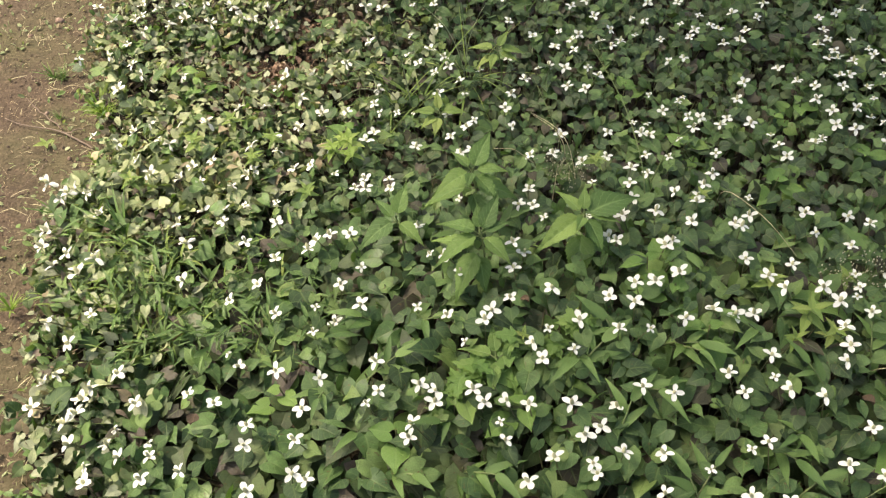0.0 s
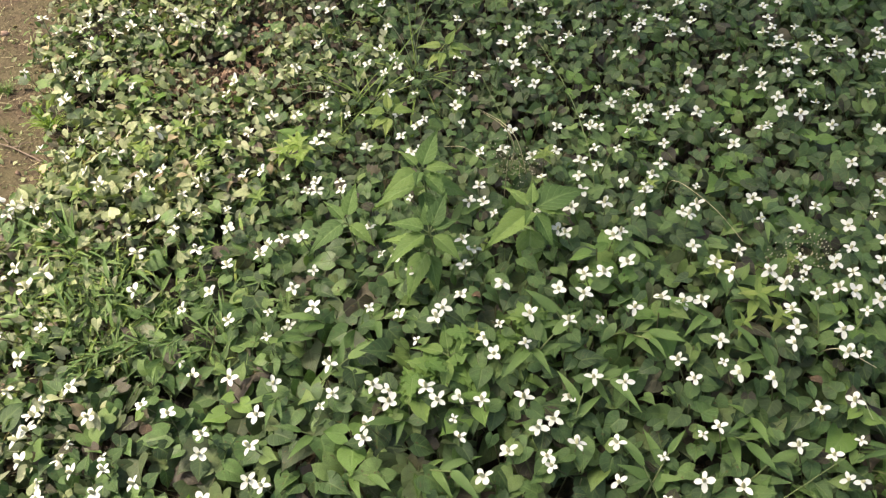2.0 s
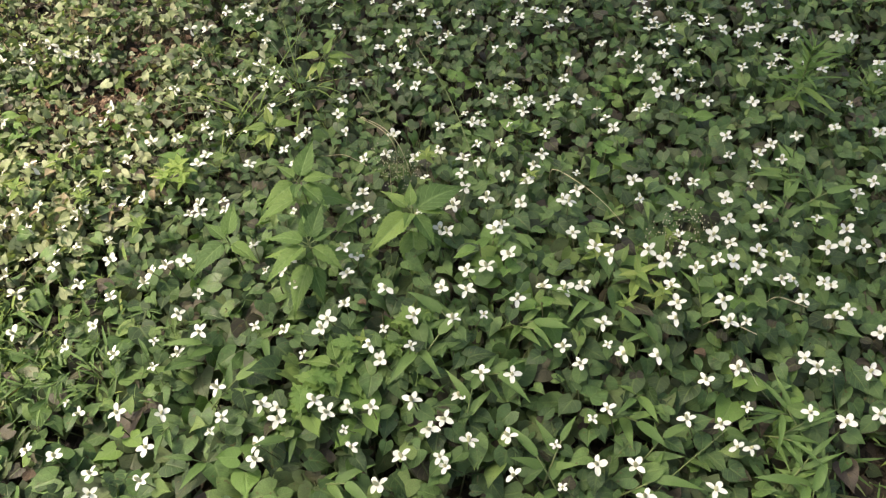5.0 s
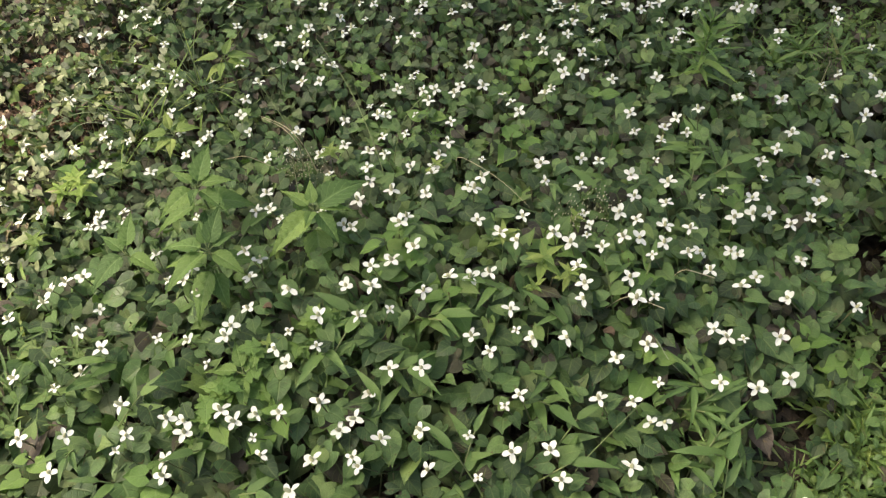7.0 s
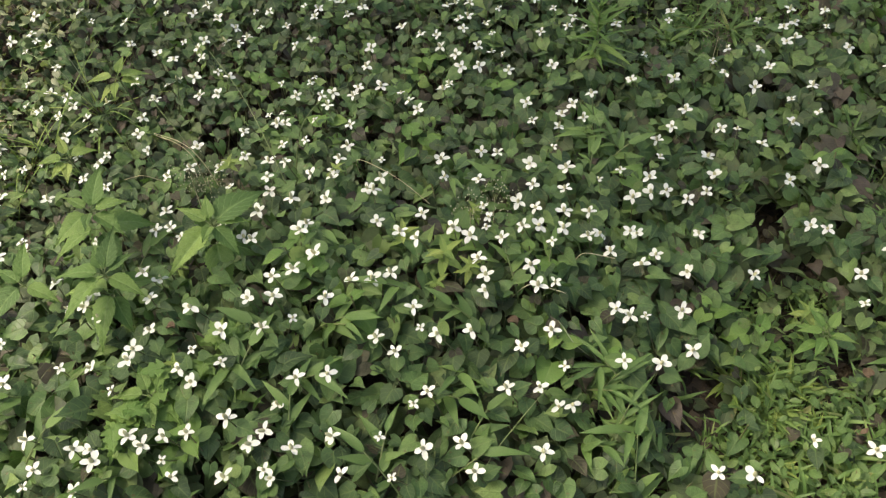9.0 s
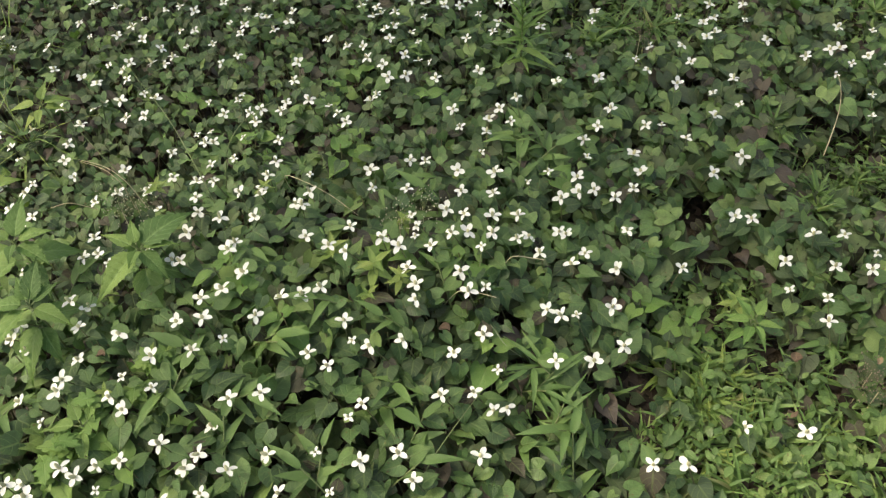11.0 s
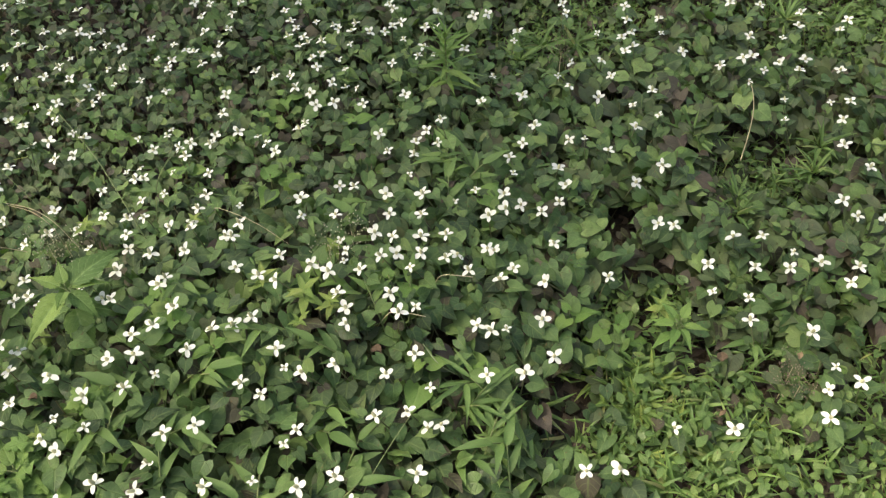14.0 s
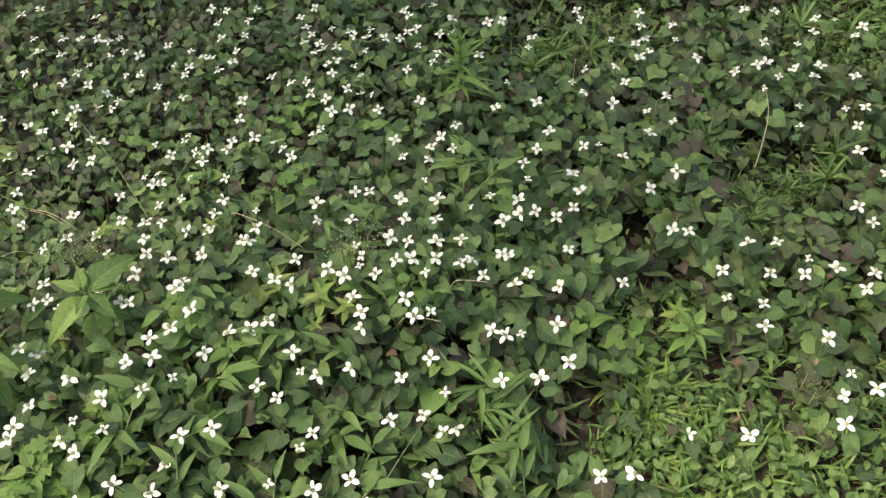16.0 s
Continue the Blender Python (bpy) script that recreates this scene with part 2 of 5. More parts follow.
def soil_material():
    m, n, l = nodes_of("soil")
    tex = add(n, l, "ShaderNodeTexCoord").outputs["Object"]
    a = add(n, l, "ShaderNodeTexNoise", {"Vector": tex, "Scale": 3.2, "Detail": 5.0, "Roughness": 0.6}).outputs["Fac"]
    b1 = add(n, l, "ShaderNodeTexNoise", {"Vector": tex, "Scale": 38.0, "Detail": 8.0, "Roughness": 0.82}).outputs["Fac"]
    b2 = add(n, l, "ShaderNodeTexNoise", {"Vector": tex, "Scale": 190.0, "Detail": 4.0, "Roughness": 0.7}).outputs["Fac"]
    b = add(n, l, "ShaderNodeMix", {"Factor": 0.42, 2: b1, 3: b2}, data_type="FLOAT").outputs[0]
    v = add(n, l, "ShaderNodeTexVoronoi", {"Vector": tex, "Scale": 120.0}).outputs["Distance"]
    base = ramp(n, l, b, [(0.30, (0.034, 0.025, 0.017)), (0.5, (0.076, 0.056, 0.038)), (0.68, (0.160, 0.122, 0.083))])
    moss = ramp(n, l, b, [(0.32, (0.042, 0.040, 0.020)), (0.68, (0.130, 0.116, 0.062))])
    k = add(n, l, "ShaderNodeMapRange", {"Value": a, "From Min": 0.42, "From Max": 0.62, "To Min": 0.0, "To Max": 0.85}).outputs[0]
    c = add(n, l, "ShaderNodeMix", {"Factor": k, 6: base, 7: moss}, data_type="RGBA").outputs[2]
    h = add(n, l, "ShaderNodeMath", {0: v, 1: 0.35, 2: b}, operation="MULTIPLY_ADD").outputs[0]
    bump = add(n, l, "ShaderNodeBump", {"Strength": 1.0, "Distance": 0.007, "Height": h}).outputs[0]
    p = add(n, l, "ShaderNodeBsdfPrincipled", {"Base Color": c, "Roughness": 0.95, "Normal": bump, "Specular IOR Level": 0.15})
    l.new(p.outputs[0], add(n, l, "ShaderNodeOutputMaterial").inputs[0])
    return m


SOIL = soil_material()

# ---------------------------------------------------------------- shapes: every shape is a sheet of quads
rng = np.random.default_rng(7)


def sheet(rows, cols):
    r, c = np.meshgrid(np.arange(rows - 1), np.arange(cols - 1), indexing="ij")
    a = (r * cols + c).ravel()
    return np.stack([a, a + 1, a + cols + 1, a + cols], 1)


def mesh_of(name, pieces, *materials):
    """One mesh from pieces (vertices, uv, quads and, where there are several materials, which of them)."""
    V, U, Q, K, o = [], [], [], [], 0
    for v, u, q, *k in pieces:
        V.append(v), U.append(u), Q.append(q + o), K.append(np.full(len(q), k[0] if k else 0, dtype=np.int32))
        o += len(v)
    V, U, Q = np.concatenate(V), np.concatenate(U), np.concatenate(Q)
    me = bpy.data.meshes.new(name)
    me.vertices.add(len(V))
    me.vertices.foreach_set("co", V.astype(np.float32).ravel())
    me.loops.add(len(Q) * 4)
    me.loops.foreach_set("vertex_index", Q.astype(np.int32).ravel())
    me.polygons.add(len(Q))
    me.polygons.foreach_set("loop_start", np.arange(len(Q), dtype=np.int32) * 4)
    me.polygons.foreach_set("use_smooth", np.ones(len(Q), dtype=bool))
    uv = me.uv_layers.new(name="leaf")
    uv.data.foreach_set("uv", U[Q.ravel()].astype(np.float32).ravel())
    for material in materials:
        me.materials.append(material)
    if len(materials) > 1:
        me.polygons.foreach_set("material_index", np.concatenate(K))
    me.update(calc_edges=True)
    me.validate()
    return me


def blade(length, width, profile, rows=7, cols=5, fold=0.18, droop=0.25, lobe=0.0, wave=0.03, teeth=0, curl=0.0, quilt=0.0, deep=0.16, seed=0):
    """A leaf along +y from its stalk at the origin: profile(v) is its half width, as a share of width."""
    g = np.random.default_rng(seed)
    v = np.linspace(0, 1, rows)
    u = np.linspace(-1, 1, cols)
    vv, uu = np.meshgrid(v, u, indexing="ij")
    w = profile(vv)
    if teeth:
        w = w * (1 + deep * ((vv * teeth) % 1.0 - 0.5) * (np.abs(uu) > 0.6))
    x = uu * w * width
    y = vv * length - lobe * length * (1 - vv) ** 3 * np.abs(uu) * (1.6 - 0.6 * np.abs(uu))
    ph = g.uniform(0, 6, 3)
    z = fold * np.abs(x) - droop * length * vv**2 + wave * length * np.sin(5 * vv + ph[0]) * uu * np.abs(uu)
    z = z + wave * 0.6 * length * np.cos(7 * vv + ph[1]) * np.abs(uu)
    z = z + quilt * length * np.abs(np.sin(np.pi * 7 * (vv - 0.32 * np.abs(uu)))) * (np.abs(uu) > 0.05)
    x = x + curl * length * vv**2
    return np.stack([x, y, z], -1).reshape(-1, 3), np.stack([uu, vv], -1).reshape(-1, 2), sheet(rows, cols)


def heart_profile(v):
    return np.interp(v, [0, 0.08, 0.22, 0.38, 0.55, 0.72, 0.87, 1], [0.30, 0.44, 0.50, 0.465, 0.345, 0.185, 0.062, 0.004])


def lance_profile(v):
    return np.interp(v, [0, 0.06, 0.2, 0.4, 0.65, 0.85, 1], [0.22, 0.38, 0.5, 0.48, 0.33, 0.14, 0.01])


def oval_profile(v):
    return np.interp(v, [0, 0.1, 0.3, 0.5, 0.7, 0.87, 1], [0.05, 0.26, 0.46, 0.5, 0.40, 0.2, 0.01])


def strip_profile(v):
    return np.interp(v, [0, 0.15, 0.6, 0.85, 1], [0.3, 0.5, 0.42, 0.2, 0.01])


def bract_profile(v):
    return np.interp(v, [0, 0.2, 0.42, 0.64, 0.84, 0.95, 1], [0.14, 0.30, 0.45, 0.5, 0.40, 0.22, 0.08])


def tube(points, radii, sides=6):
    """A tapering round stalk along points."""
    p = np.asarray(points, float)
    t = np.gradient(p, axis=0)
    t /= np.linalg.norm(t, axis=1)[:, None] + 1e-9
    ref = np.where(np.abs(t[:, 2:3]) > 0.9, np.array([[1.0, 0, 0]]), np.array([[0, 0, 1.0]]))
    a = np.cross(t, ref)
    a /= np.linalg.norm(a, axis=1)[:, None] + 1e-9
    b = np.cross(t, a)
    th = np.linspace(0, 2 * np.pi, sides + 1)
    r = np.asarray(radii, float)[:, None, None]
    ring = p[:, None] + r * (np.cos(th)[None, :, None] * a[:, None] + np.sin(th)[None, :, None] * b[:, None])
    n = len(p)
    uv = np.stack(np.meshgrid(np.linspace(0, 1, n), np.linspace(-1, 1, sides + 1), indexing="ij")[::-1], -1)
    return ring.reshape(-1, 3), uv.reshape(-1, 2), sheet(n, sides + 1)


def part(name, me, parent, m=None, label=""):
    ob = new(name, me)
    ob.parent = parent
    if m is not None:
        ob.matrix_basis = m
    return tagged(ob, label)


def arc(start, heading, length, rise, fall, n=6):
    """Points of a stalk that rises and bends over."""
    s = np.linspace(0, 1, n)
    d = np.array([math.cos(heading), math.sin(heading)])
    return np.stack([start[0] + d[0] * s**1.3 * length, start[1] + d[1] * s**1.3 * length, start[2] + rise * s - fall * s**2], 1)


def turned(loc, yaw, pitch=0.0, roll=0.0, size=1.0):
    """A pose for a leaf: yaw about z, then its tip raised by pitch, then rolled; radians."""
    return Matrix.Translation(loc) @ (Matrix.Rotation(yaw, 4, "Z") @ Matrix.Rotation(pitch, 4, "X") @ Matrix.Rotation(roll, 4, "Y")) @ Matrix.Scale(size, 4)


def scatter(name, templates, loc, yaw, pitch, roll, size, material, label, category):
    """Very many leaves as one mesh."""
    n = len(loc)
    pick = rng.integers(0, len(templates), n)
    cy, sy, cp, sp, cr, sr = np.cos(yaw), np.sin(yaw), np.cos(pitch), np.sin(pitch), np.cos(roll), np.sin(roll)
    z, o = np.zeros(n), np.ones(n)
    rz = np.stack([cy, -sy, z, sy, cy, z, z, z, o], 1).reshape(n, 3, 3)
    rx = np.stack([o, z, z, z, cp, -sp, z, sp, cp], 1).reshape(n, 3, 3)
    ry = np.stack([cr, z, sr, z, o, z, -sr, z, cr], 1).reshape(n, 3, 3)
    R = rz @ rx @ ry
    pieces = []
    for k, (v, u, q) in enumerate(templates):
        i = np.where(pick == k)[0]
        if not len(i):
            continue
        w = np.einsum("nij,vj->nvi", R[i] * size[i, None, None], v) + loc[i][:, None]
        qq = (q[None] + (np.arange(len(i)) * len(v))[:, None, None]).reshape(-1, 4)
        pieces.append((w.reshape(-1, 3), np.tile(u, (len(i), 1)), qq))
    ob = new(name, mesh_of(name, pieces, material))
    return tagged(ob, label, category, kind="stuff")


# ---------------------------------------------------------------- the lie of the land


def hummock(x, y, scale, seed):
    return noise.noise((x / scale, y / scale, seed))


def ground_z(x, y):
    near = math.exp(-(((x - 0.6) / 4) ** 2) - ((y - 1.2) / 4) ** 2)
    return near * (0.014 * hummock(x, y, 0.5, 3.1) + 0.006 * hummock(x, y, 0.11, 9.4))


def edge_x(y):
    """The bed's ragged edge against the bare soil."""
    return float(np.interp(y, [0.3, 0.77, 1.03, 1.29, 1.41, 1.51, 1.61, 1.76, 1.9, 2.17, 2.6, 3.4], [-0.76, -0.80, -0.87, -0.93, -0.90, -0.85, -0.85, -0.93, -0.98, -1.02, -1.05, -1.1])) + 0.05 * hummock(0, y, 0.12, 5.0)


def head_z(x, y):
    """The height at which the flowers stand: a low swell in the middle of the bed, lower towards its edges."""
    h = 0.132 + 0.183 * math.exp(-abs((x - 0.437) / 0.596) ** 3 - ((y - 0.905) / 0.402) ** 2) + 0.0203 * (x - 0.5) + 0.0169 * (y - 1)
    return max(0.05, h + 0.034 * math.exp(-(((x - 0.9) / 0.8) ** 2) - ((y - 1.5) / 0.5) ** 2))


def meadow(x, y):
    """1 where short grass takes over from the taller herbs, 0 in the bed."""
    d = 0.0
    for cx, cy, rx, ry in ((1.22, 0.40, 0.30, 0.27), (1.52, 0.24, 0.26, 0.20), (1.85, 0.90, 0.17, 0.13), (1.27, 0.72, 0.08, 0.07), (1.36, 0.70, 0.09, 0.06), (1.72, 1.62, 0.34, 0.20), (2.45, 1.30, 0.30, 0.22)):
        k = 1.35 - math.hypot((x - cx) / rx, (y - cy) / ry) + 0.3 * hummock(x, y, 0.12, 2.2)
        d = max(d, min(1.0, max(0.0, k * 1.1)))
    return d


def hollow(x, y):
    """1 in the dark hollows where no leaves close the bed."""
    d = 0.0
    for cx, cy, rx, ry in ((1.045, 0.60, 0.085, 0.06), (1.15, 0.635, 0.05, 0.035), (1.37, 0.565, 0.04, 0.035), (1.45, 0.47, 0.04, 0.035), (1.29, 0.36, 0.04, 0.03), (1.42, 0.93, 0.06, 0.05), (2.17, 1.13, 0.08, 0.05), (-0.50, 1.155, 0.06, 0.045), (-0.43, 1.83, 0.11, 0.030), (-0.77, 1.75, 0.06, 0.035), (-0.48, 1.91, 0.15, 0.040), (-0.25, 1.70, 0.08, 0.025), (0.97, 0.535, 0.055, 0.045),
            (1.43, 0.79, 0.05, 0.04), (-0.31, 2.04, 0.12, 0.045)):
        d = max(d, min(1.0, max(0.0, (1.3 - math.hypot((x - cx) / rx, (y - cy) / ry)) * 1.8)))
    return d


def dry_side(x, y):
    """1 on the drier side by the bare soil, where all leaves are small and many coloured as sunlit."""
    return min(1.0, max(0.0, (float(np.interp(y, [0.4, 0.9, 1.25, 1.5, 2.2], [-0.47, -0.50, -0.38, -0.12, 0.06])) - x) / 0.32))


def trodden(x, y):
    """Litter and sparse grass lie thickest along the bed and fade out over the open soil."""
    d = math.hypot((x + 0.75) / 0.75, (y - 1.4) / 1.25) + 0.25 * hummock(x, y, 0.2, 14.2)
    return rng.random() < min(1.0, max(0.0, (1.35 - d) / 0.6))


def outline(x, y):
    """The bed thins out raggedly far from the path."""
    near = min(1.0, max(0.0, (y - 0.20 + 0.30 * min(1.0, max(0.0, x - 0.5)) + 0.12 * hummock(x, y, 0.25, 8.3)) * 9))
    return near * min(1.0, max(0.0, (2.0 - math.hypot((x - 0.85) / 1.15, y - 1.55) + 0.5 * hummock(x, y, 0.4, 6.1)) * 3))


def bed(x, y, deep=False):
    """How closely the heart-leaved herb stands, 0 to 1; deep: its lowest leaves, which reach into the hollows too."""
    k = min(1.0, max(0.0, (x - edge_x(y) + 0.03) / 0.06))
    thin = min(1.0, max(0.0, (0.02 - hummock(x, y, 0.10, 12.3)) * 6)) * dry_side(x, y)
    return k * (1 - 0.35 * thin) * (1 - 0.80 * meadow(x, y)) * (1 - (0.6 if deep and x > 0.6 else 0.90) * hollow(x, y)) * outline(x, y)


def top_z(x, y):
    """The height of the leaves' upper surface."""
    k = min(1.0, max(0.0, (x - edge_x(y)) / 0.15))
    h = (head_z(x, y) - 0.034 + 0.012 * dry_side(x, y)) * (0.55 + 0.45 * k**0.7) * (1 - 0.45 * meadow(x, y))
    return max(0.03, h + 0.018 * hummock(x, y, 0.16, 7.7) * k)


steps = np.concatenate([-np.geomspace(900, 3.2, 26), np.linspace(-3, 3, 151), np.geomspace(3.2, 900, 26)])
gx, gy = np.meshgrid(steps + 0.6, steps + 1.2, indexing="xy")
gz = np.array([ground_z(a, b) for a, b in zip(gx.ravel(), gy.ravel())])
ground = new("ground", mesh_of("ground", [(np.stack([gx.ravel(), gy.ravel(), gz], 1), np.stack([gx.ravel(), gy.ravel()], 1), sheet(len(steps), len(steps)))], SOIL))
tagged(ground, "bare brown trodden soil with crumbs and litter", "ground", kind="structure")

# ---------------------------------------------------------------- leaf shapes
HEARTS = [blade(1.0, w, heart_profile, 8, 5, f, d, 0.22, 0.062, curl=c, seed=k) for k, (w, f, d, c) in enumerate([(0.96, 0.14, 0.18, 0.04), (1.04, 0.08, 0.26, -0.06), (0.88, 0.24, 0.12, 0.08), (1.06, -0.05, 0.22, -0.02), (0.98, 0.18, 0.36, 0.06), (0.86, 0.34, 0.26, -0.08)])]
LANCES = [blade(1.0, w, lance_profile, 8, 3, f, d, curl=c, wave=0.015, seed=20 + k) for k, (w, f, d, c) in enumerate([(0.28, 0.30, 0.18, 0.0), (0.25, 0.40, 0.34, 0.06), (0.31, 0.25, 0.12, -0.05), (0.24, 0.35, 0.45, 0.0)])]
STRIPS = [blade(1.0, w, strip_profile, 7, 3, 0.5, d, curl=c, wave=0.0, seed=30 + k) for k, (w, d, c) in enumerate([(0.12, 0.30, 0.08), (0.14, 0.5, -0.10), (0.10, 0.15, 0.0), (0.16, 0.4, 0.12)])]
OVALS = [blade(1.0, w, oval_profile, 6, 3, f, d, wave=0.03, seed=40 + k) for k, (w, f, d) in enumerate([(0.55, 0.25, 0.2), (0.7, 0.15, 0.3), (0.5, 0.3, 0.1)])]

HEART_MESH = [mesh_of("leaf", [h], HEART) for h in HEARTS]
LANCE_MESH = [mesh_of("leaf", [h], LANCE) for h in LANCES]
STRIP_MESH = [mesh_of("blade", [h], GRASS) for h in STRIPS]

# ---------------------------------------------------------------- flowering herbs
BRACT_MESH = [mesh_of("bract", [blade(0.0176, 0.0106 * w, bract_profile, 8, 5, f, d, wave=0.02, seed=50 + k)], BRACT) for k, (w, f, d) in enumerate([(1.0, 0.25, 0.05), (0.85, 0.35, 0.15), (1.1, 0.15, -0.1), (0.95, 0.3, 0.28)])]


def spike_piece(height):
    s = np.linspace(0, 1, 7)
    pts = np.stack([0 * s, 0 * s, height * s], 1)
    rad = 0.0030 * np.interp(s, [0, 0.1, 0.6, 0.92, 1], [0.6, 1.1, 1.0, 0.65, 0.15]) * (1 + 0.12 * np.sin(s * 40))
    return tube(pts, rad, 7)


SPIKE_MESH = [mesh_of("flower", [spike_piece(h)], SPIKE) for h in (0.010, 0.014, 0.018)]


FADED_MESH = [mesh_of("bract", [blade(0.0165, 0.0084 * w, bract_profile, 8, 5, f, d, wave=0.09, seed=250 + k)], FADED) for k, (w, f, d) in enumerate([(1.0, 0.7, 0.2), (0.8, 0.9, 0.4), (1.15, 0.5, -0.2), (0.9, -0.6, 0.5)])]


def flowering_herb(k, faded=False):
    """The head stands over the origin at its full height; the root goes down from there."""
    g = np.random.default_rng(300 + k)
    herb = new("fish_mint_plant")
    lean = g.uniform(0, 6.28)
    off = 0.03 * np.array([math.cos(lean), math.sin(lean)])
    s = np.linspace(0, 1, 6)
    pts = np.stack([off[0] * (1 - s) ** 1.5, off[1] * (1 - s) ** 1.5, -0.20 + 0.20 * s], 1)
    part("stem", mesh_of("stem", [tube(pts, 0.0017 - 0.0007 * s, 5)], STEM), herb, label="thin reddish-green stem")
    for j in range(2):
        a = lean + j * 2.8 + g.uniform(-0.5, 0.5)
        at = pts[4 - j] + np.array([-math.sin(a) * 0.012, math.cos(a) * 0.012, 0.016 - 0.002 * j])
        m = turned(at, a, g.uniform(-0.3, 0.15), g.uniform(-0.3, 0.3), (0.036, 0.047)[j] * g.uniform(0.85, 1.15))
        part("leaf", HEART_MESH[int(g.integers(6))], herb, m)
    tilt = g.uniform(0.0, 0.22)
    head = Matrix.Rotation(g.uniform(0, 6.28), 4, "Z") @ Matrix.Rotation(tilt, 4, "X")
    f = part("flower", SPIKE_MESH[k % 3], herb, head, "short yellowish-grey flower spike")
    for j in range(4):
        a = j * math.pi / 2 + g.uniform(-0.25, 0.25)
        if k % 7 == 3 and j == 3:
            continue
        shape, lift, label = (FADED_MESH, g.uniform(-0.7, 0.9), "limp cream-white bract") if faded else (BRACT_MESH, g.uniform(0.0, 0.42), "white petal-like bract")
        part("bract", shape[int(g.integers(4))], f, turned((0, 0, 0.0004 * j), a, lift, g.uniform(-0.15, 0.15) * (4 if faded else 1), g.uniform(0.88, 1.08)), label)
    return tagged(herb, "fish mint with limp fading cream-white flower on dry stem" if faded else "fish mint with white four-bracted flower and heart leaves", "wild flower", "white flowers of the bed")


HERBS = [flowering_herb(k) for k in range(14)] + [flowering_herb(k, True) for k in range(14, 21)]
used_herbs = set()
far_heads = []


def lay_flower(spot, share, far):
    """One flowering plant; where no height is given its head stands a little above the leaves."""
    x, y = spot[:2]
    k = int(rng.integers(14, 21)) if rng.random() < 0.75 * dry_side(x, y) else int(rng.integers(14))
    z = spot[2] if len(spot) > 2 else head_z(x, y)
    # the heads lean to the open, sunny side
    lean = Euler((rng.normal(0.06, 0.16), rng.normal(-0.22 - 0.30 * dry_side(x, y), 0.17), 0)).to_matrix().to_4x4()
    m = Matrix.Translation((x, y, z)) @ lean @ Matrix.Rotation(rng.uniform(0, 6.28), 4, "Z")
    s = rng.uniform(0.84, 1.08) * share * (0.92 if far else 1.0) * (1 + 0.32 * dry_side(x, y))
    if far:
        far_heads.append((k, m @ Matrix.Scale(s, 4)))
        return
    if k in used_herbs:
        ob = copy_thing(HERBS[k], m)
    else:
        used_herbs.add(k)
        ob = HERBS[k]
        ob.matrix_basis = m
    ob.scale = (s, s, s)


def flower_patch(spots, share=1.0, far=False):
    for spot in spots:
        lay_flower(spot, share, far)


# the flowers that stand near the path
flower_patch([(1.433, 0.300), (0.974, 0.418), (1.028, 0.392, 0.154), (1.178, 0.424, 0.120), (1.300, 0.386, 0.074), (1.472, 0.346), (1.535, 0.459), (1.537, 0.329), (-0.625, 0.642), (-0.577, 0.692), (-0.527, 0.651),
    (-0.521, 0.693), (-0.460, 0.665), (-0.332, 0.625), (-0.255, 0.653), (-0.229, 0.641), (-0.051, 0.698), (0.112, 0.678), (0.150, 0.614), (0.193, 0.648), (0.245, 0.682), (0.256, 0.638),
    (0.263, 0.623), (0.272, 0.694), (0.306, 0.654), (0.371, 0.594), (0.373, 0.653), (0.510, 0.592), (0.545, 0.672), (0.573, 0.581), (0.579, 0.535), (0.676, 0.642)])
flower_patch([(0.702, 0.536, 0.188), (0.730, 0.625, 0.242), (0.752, 0.592), (0.776, 0.589), (0.890, 0.627, 0.237), (0.969, 0.622), (1.042, 0.634), (1.447, 0.539), (1.481, 0.584), (1.545, 0.641), (1.607, 0.604),
    (1.616, 0.699), (1.674, 0.584), (1.691, 0.515), (1.734, 0.537), (1.833, 0.644), (1.840, 0.694), (1.878, 0.606), (-0.766, 0.791), (-0.757, 0.843), (-0.739, 0.863), (-0.693, 0.760),
    (-0.678, 0.779), (-0.676, 0.717), (-0.675, 0.808), (-0.665, 0.832), (-0.626, 0.872, 0.097), (-0.604, 0.716), (-0.572, 0.801), (-0.475, 0.821), (-0.422, 0.799), (-0.387, 0.877)])
flower_patch([(-0.356, 0.723, 0.105), (-0.351, 0.751), (-0.312, 0.860), (-0.257, 0.715), (-0.251, 0.776), (-0.225, 0.833), (-0.117, 0.849), (-0.110, 0.789), (-0.046, 0.720), (-0.036, 0.789), (-0.008, 0.754),
    (-0.007, 0.774), (0.058, 0.767), (0.078, 0.743), (0.079, 0.897), (0.115, 0.742), (0.152, 0.733), (0.162, 0.840), (0.177, 0.809), (0.221, 0.721, 0.284), (0.244, 0.878), (0.304, 0.738, 0.250),
    (0.310, 0.858), (0.343, 0.756), (0.395, 0.747), (0.428, 0.879), (0.480, 0.897), (0.490, 0.780), (0.514, 0.749), (0.516, 0.888), (0.553, 0.894, 0.312), (0.567, 0.812)])
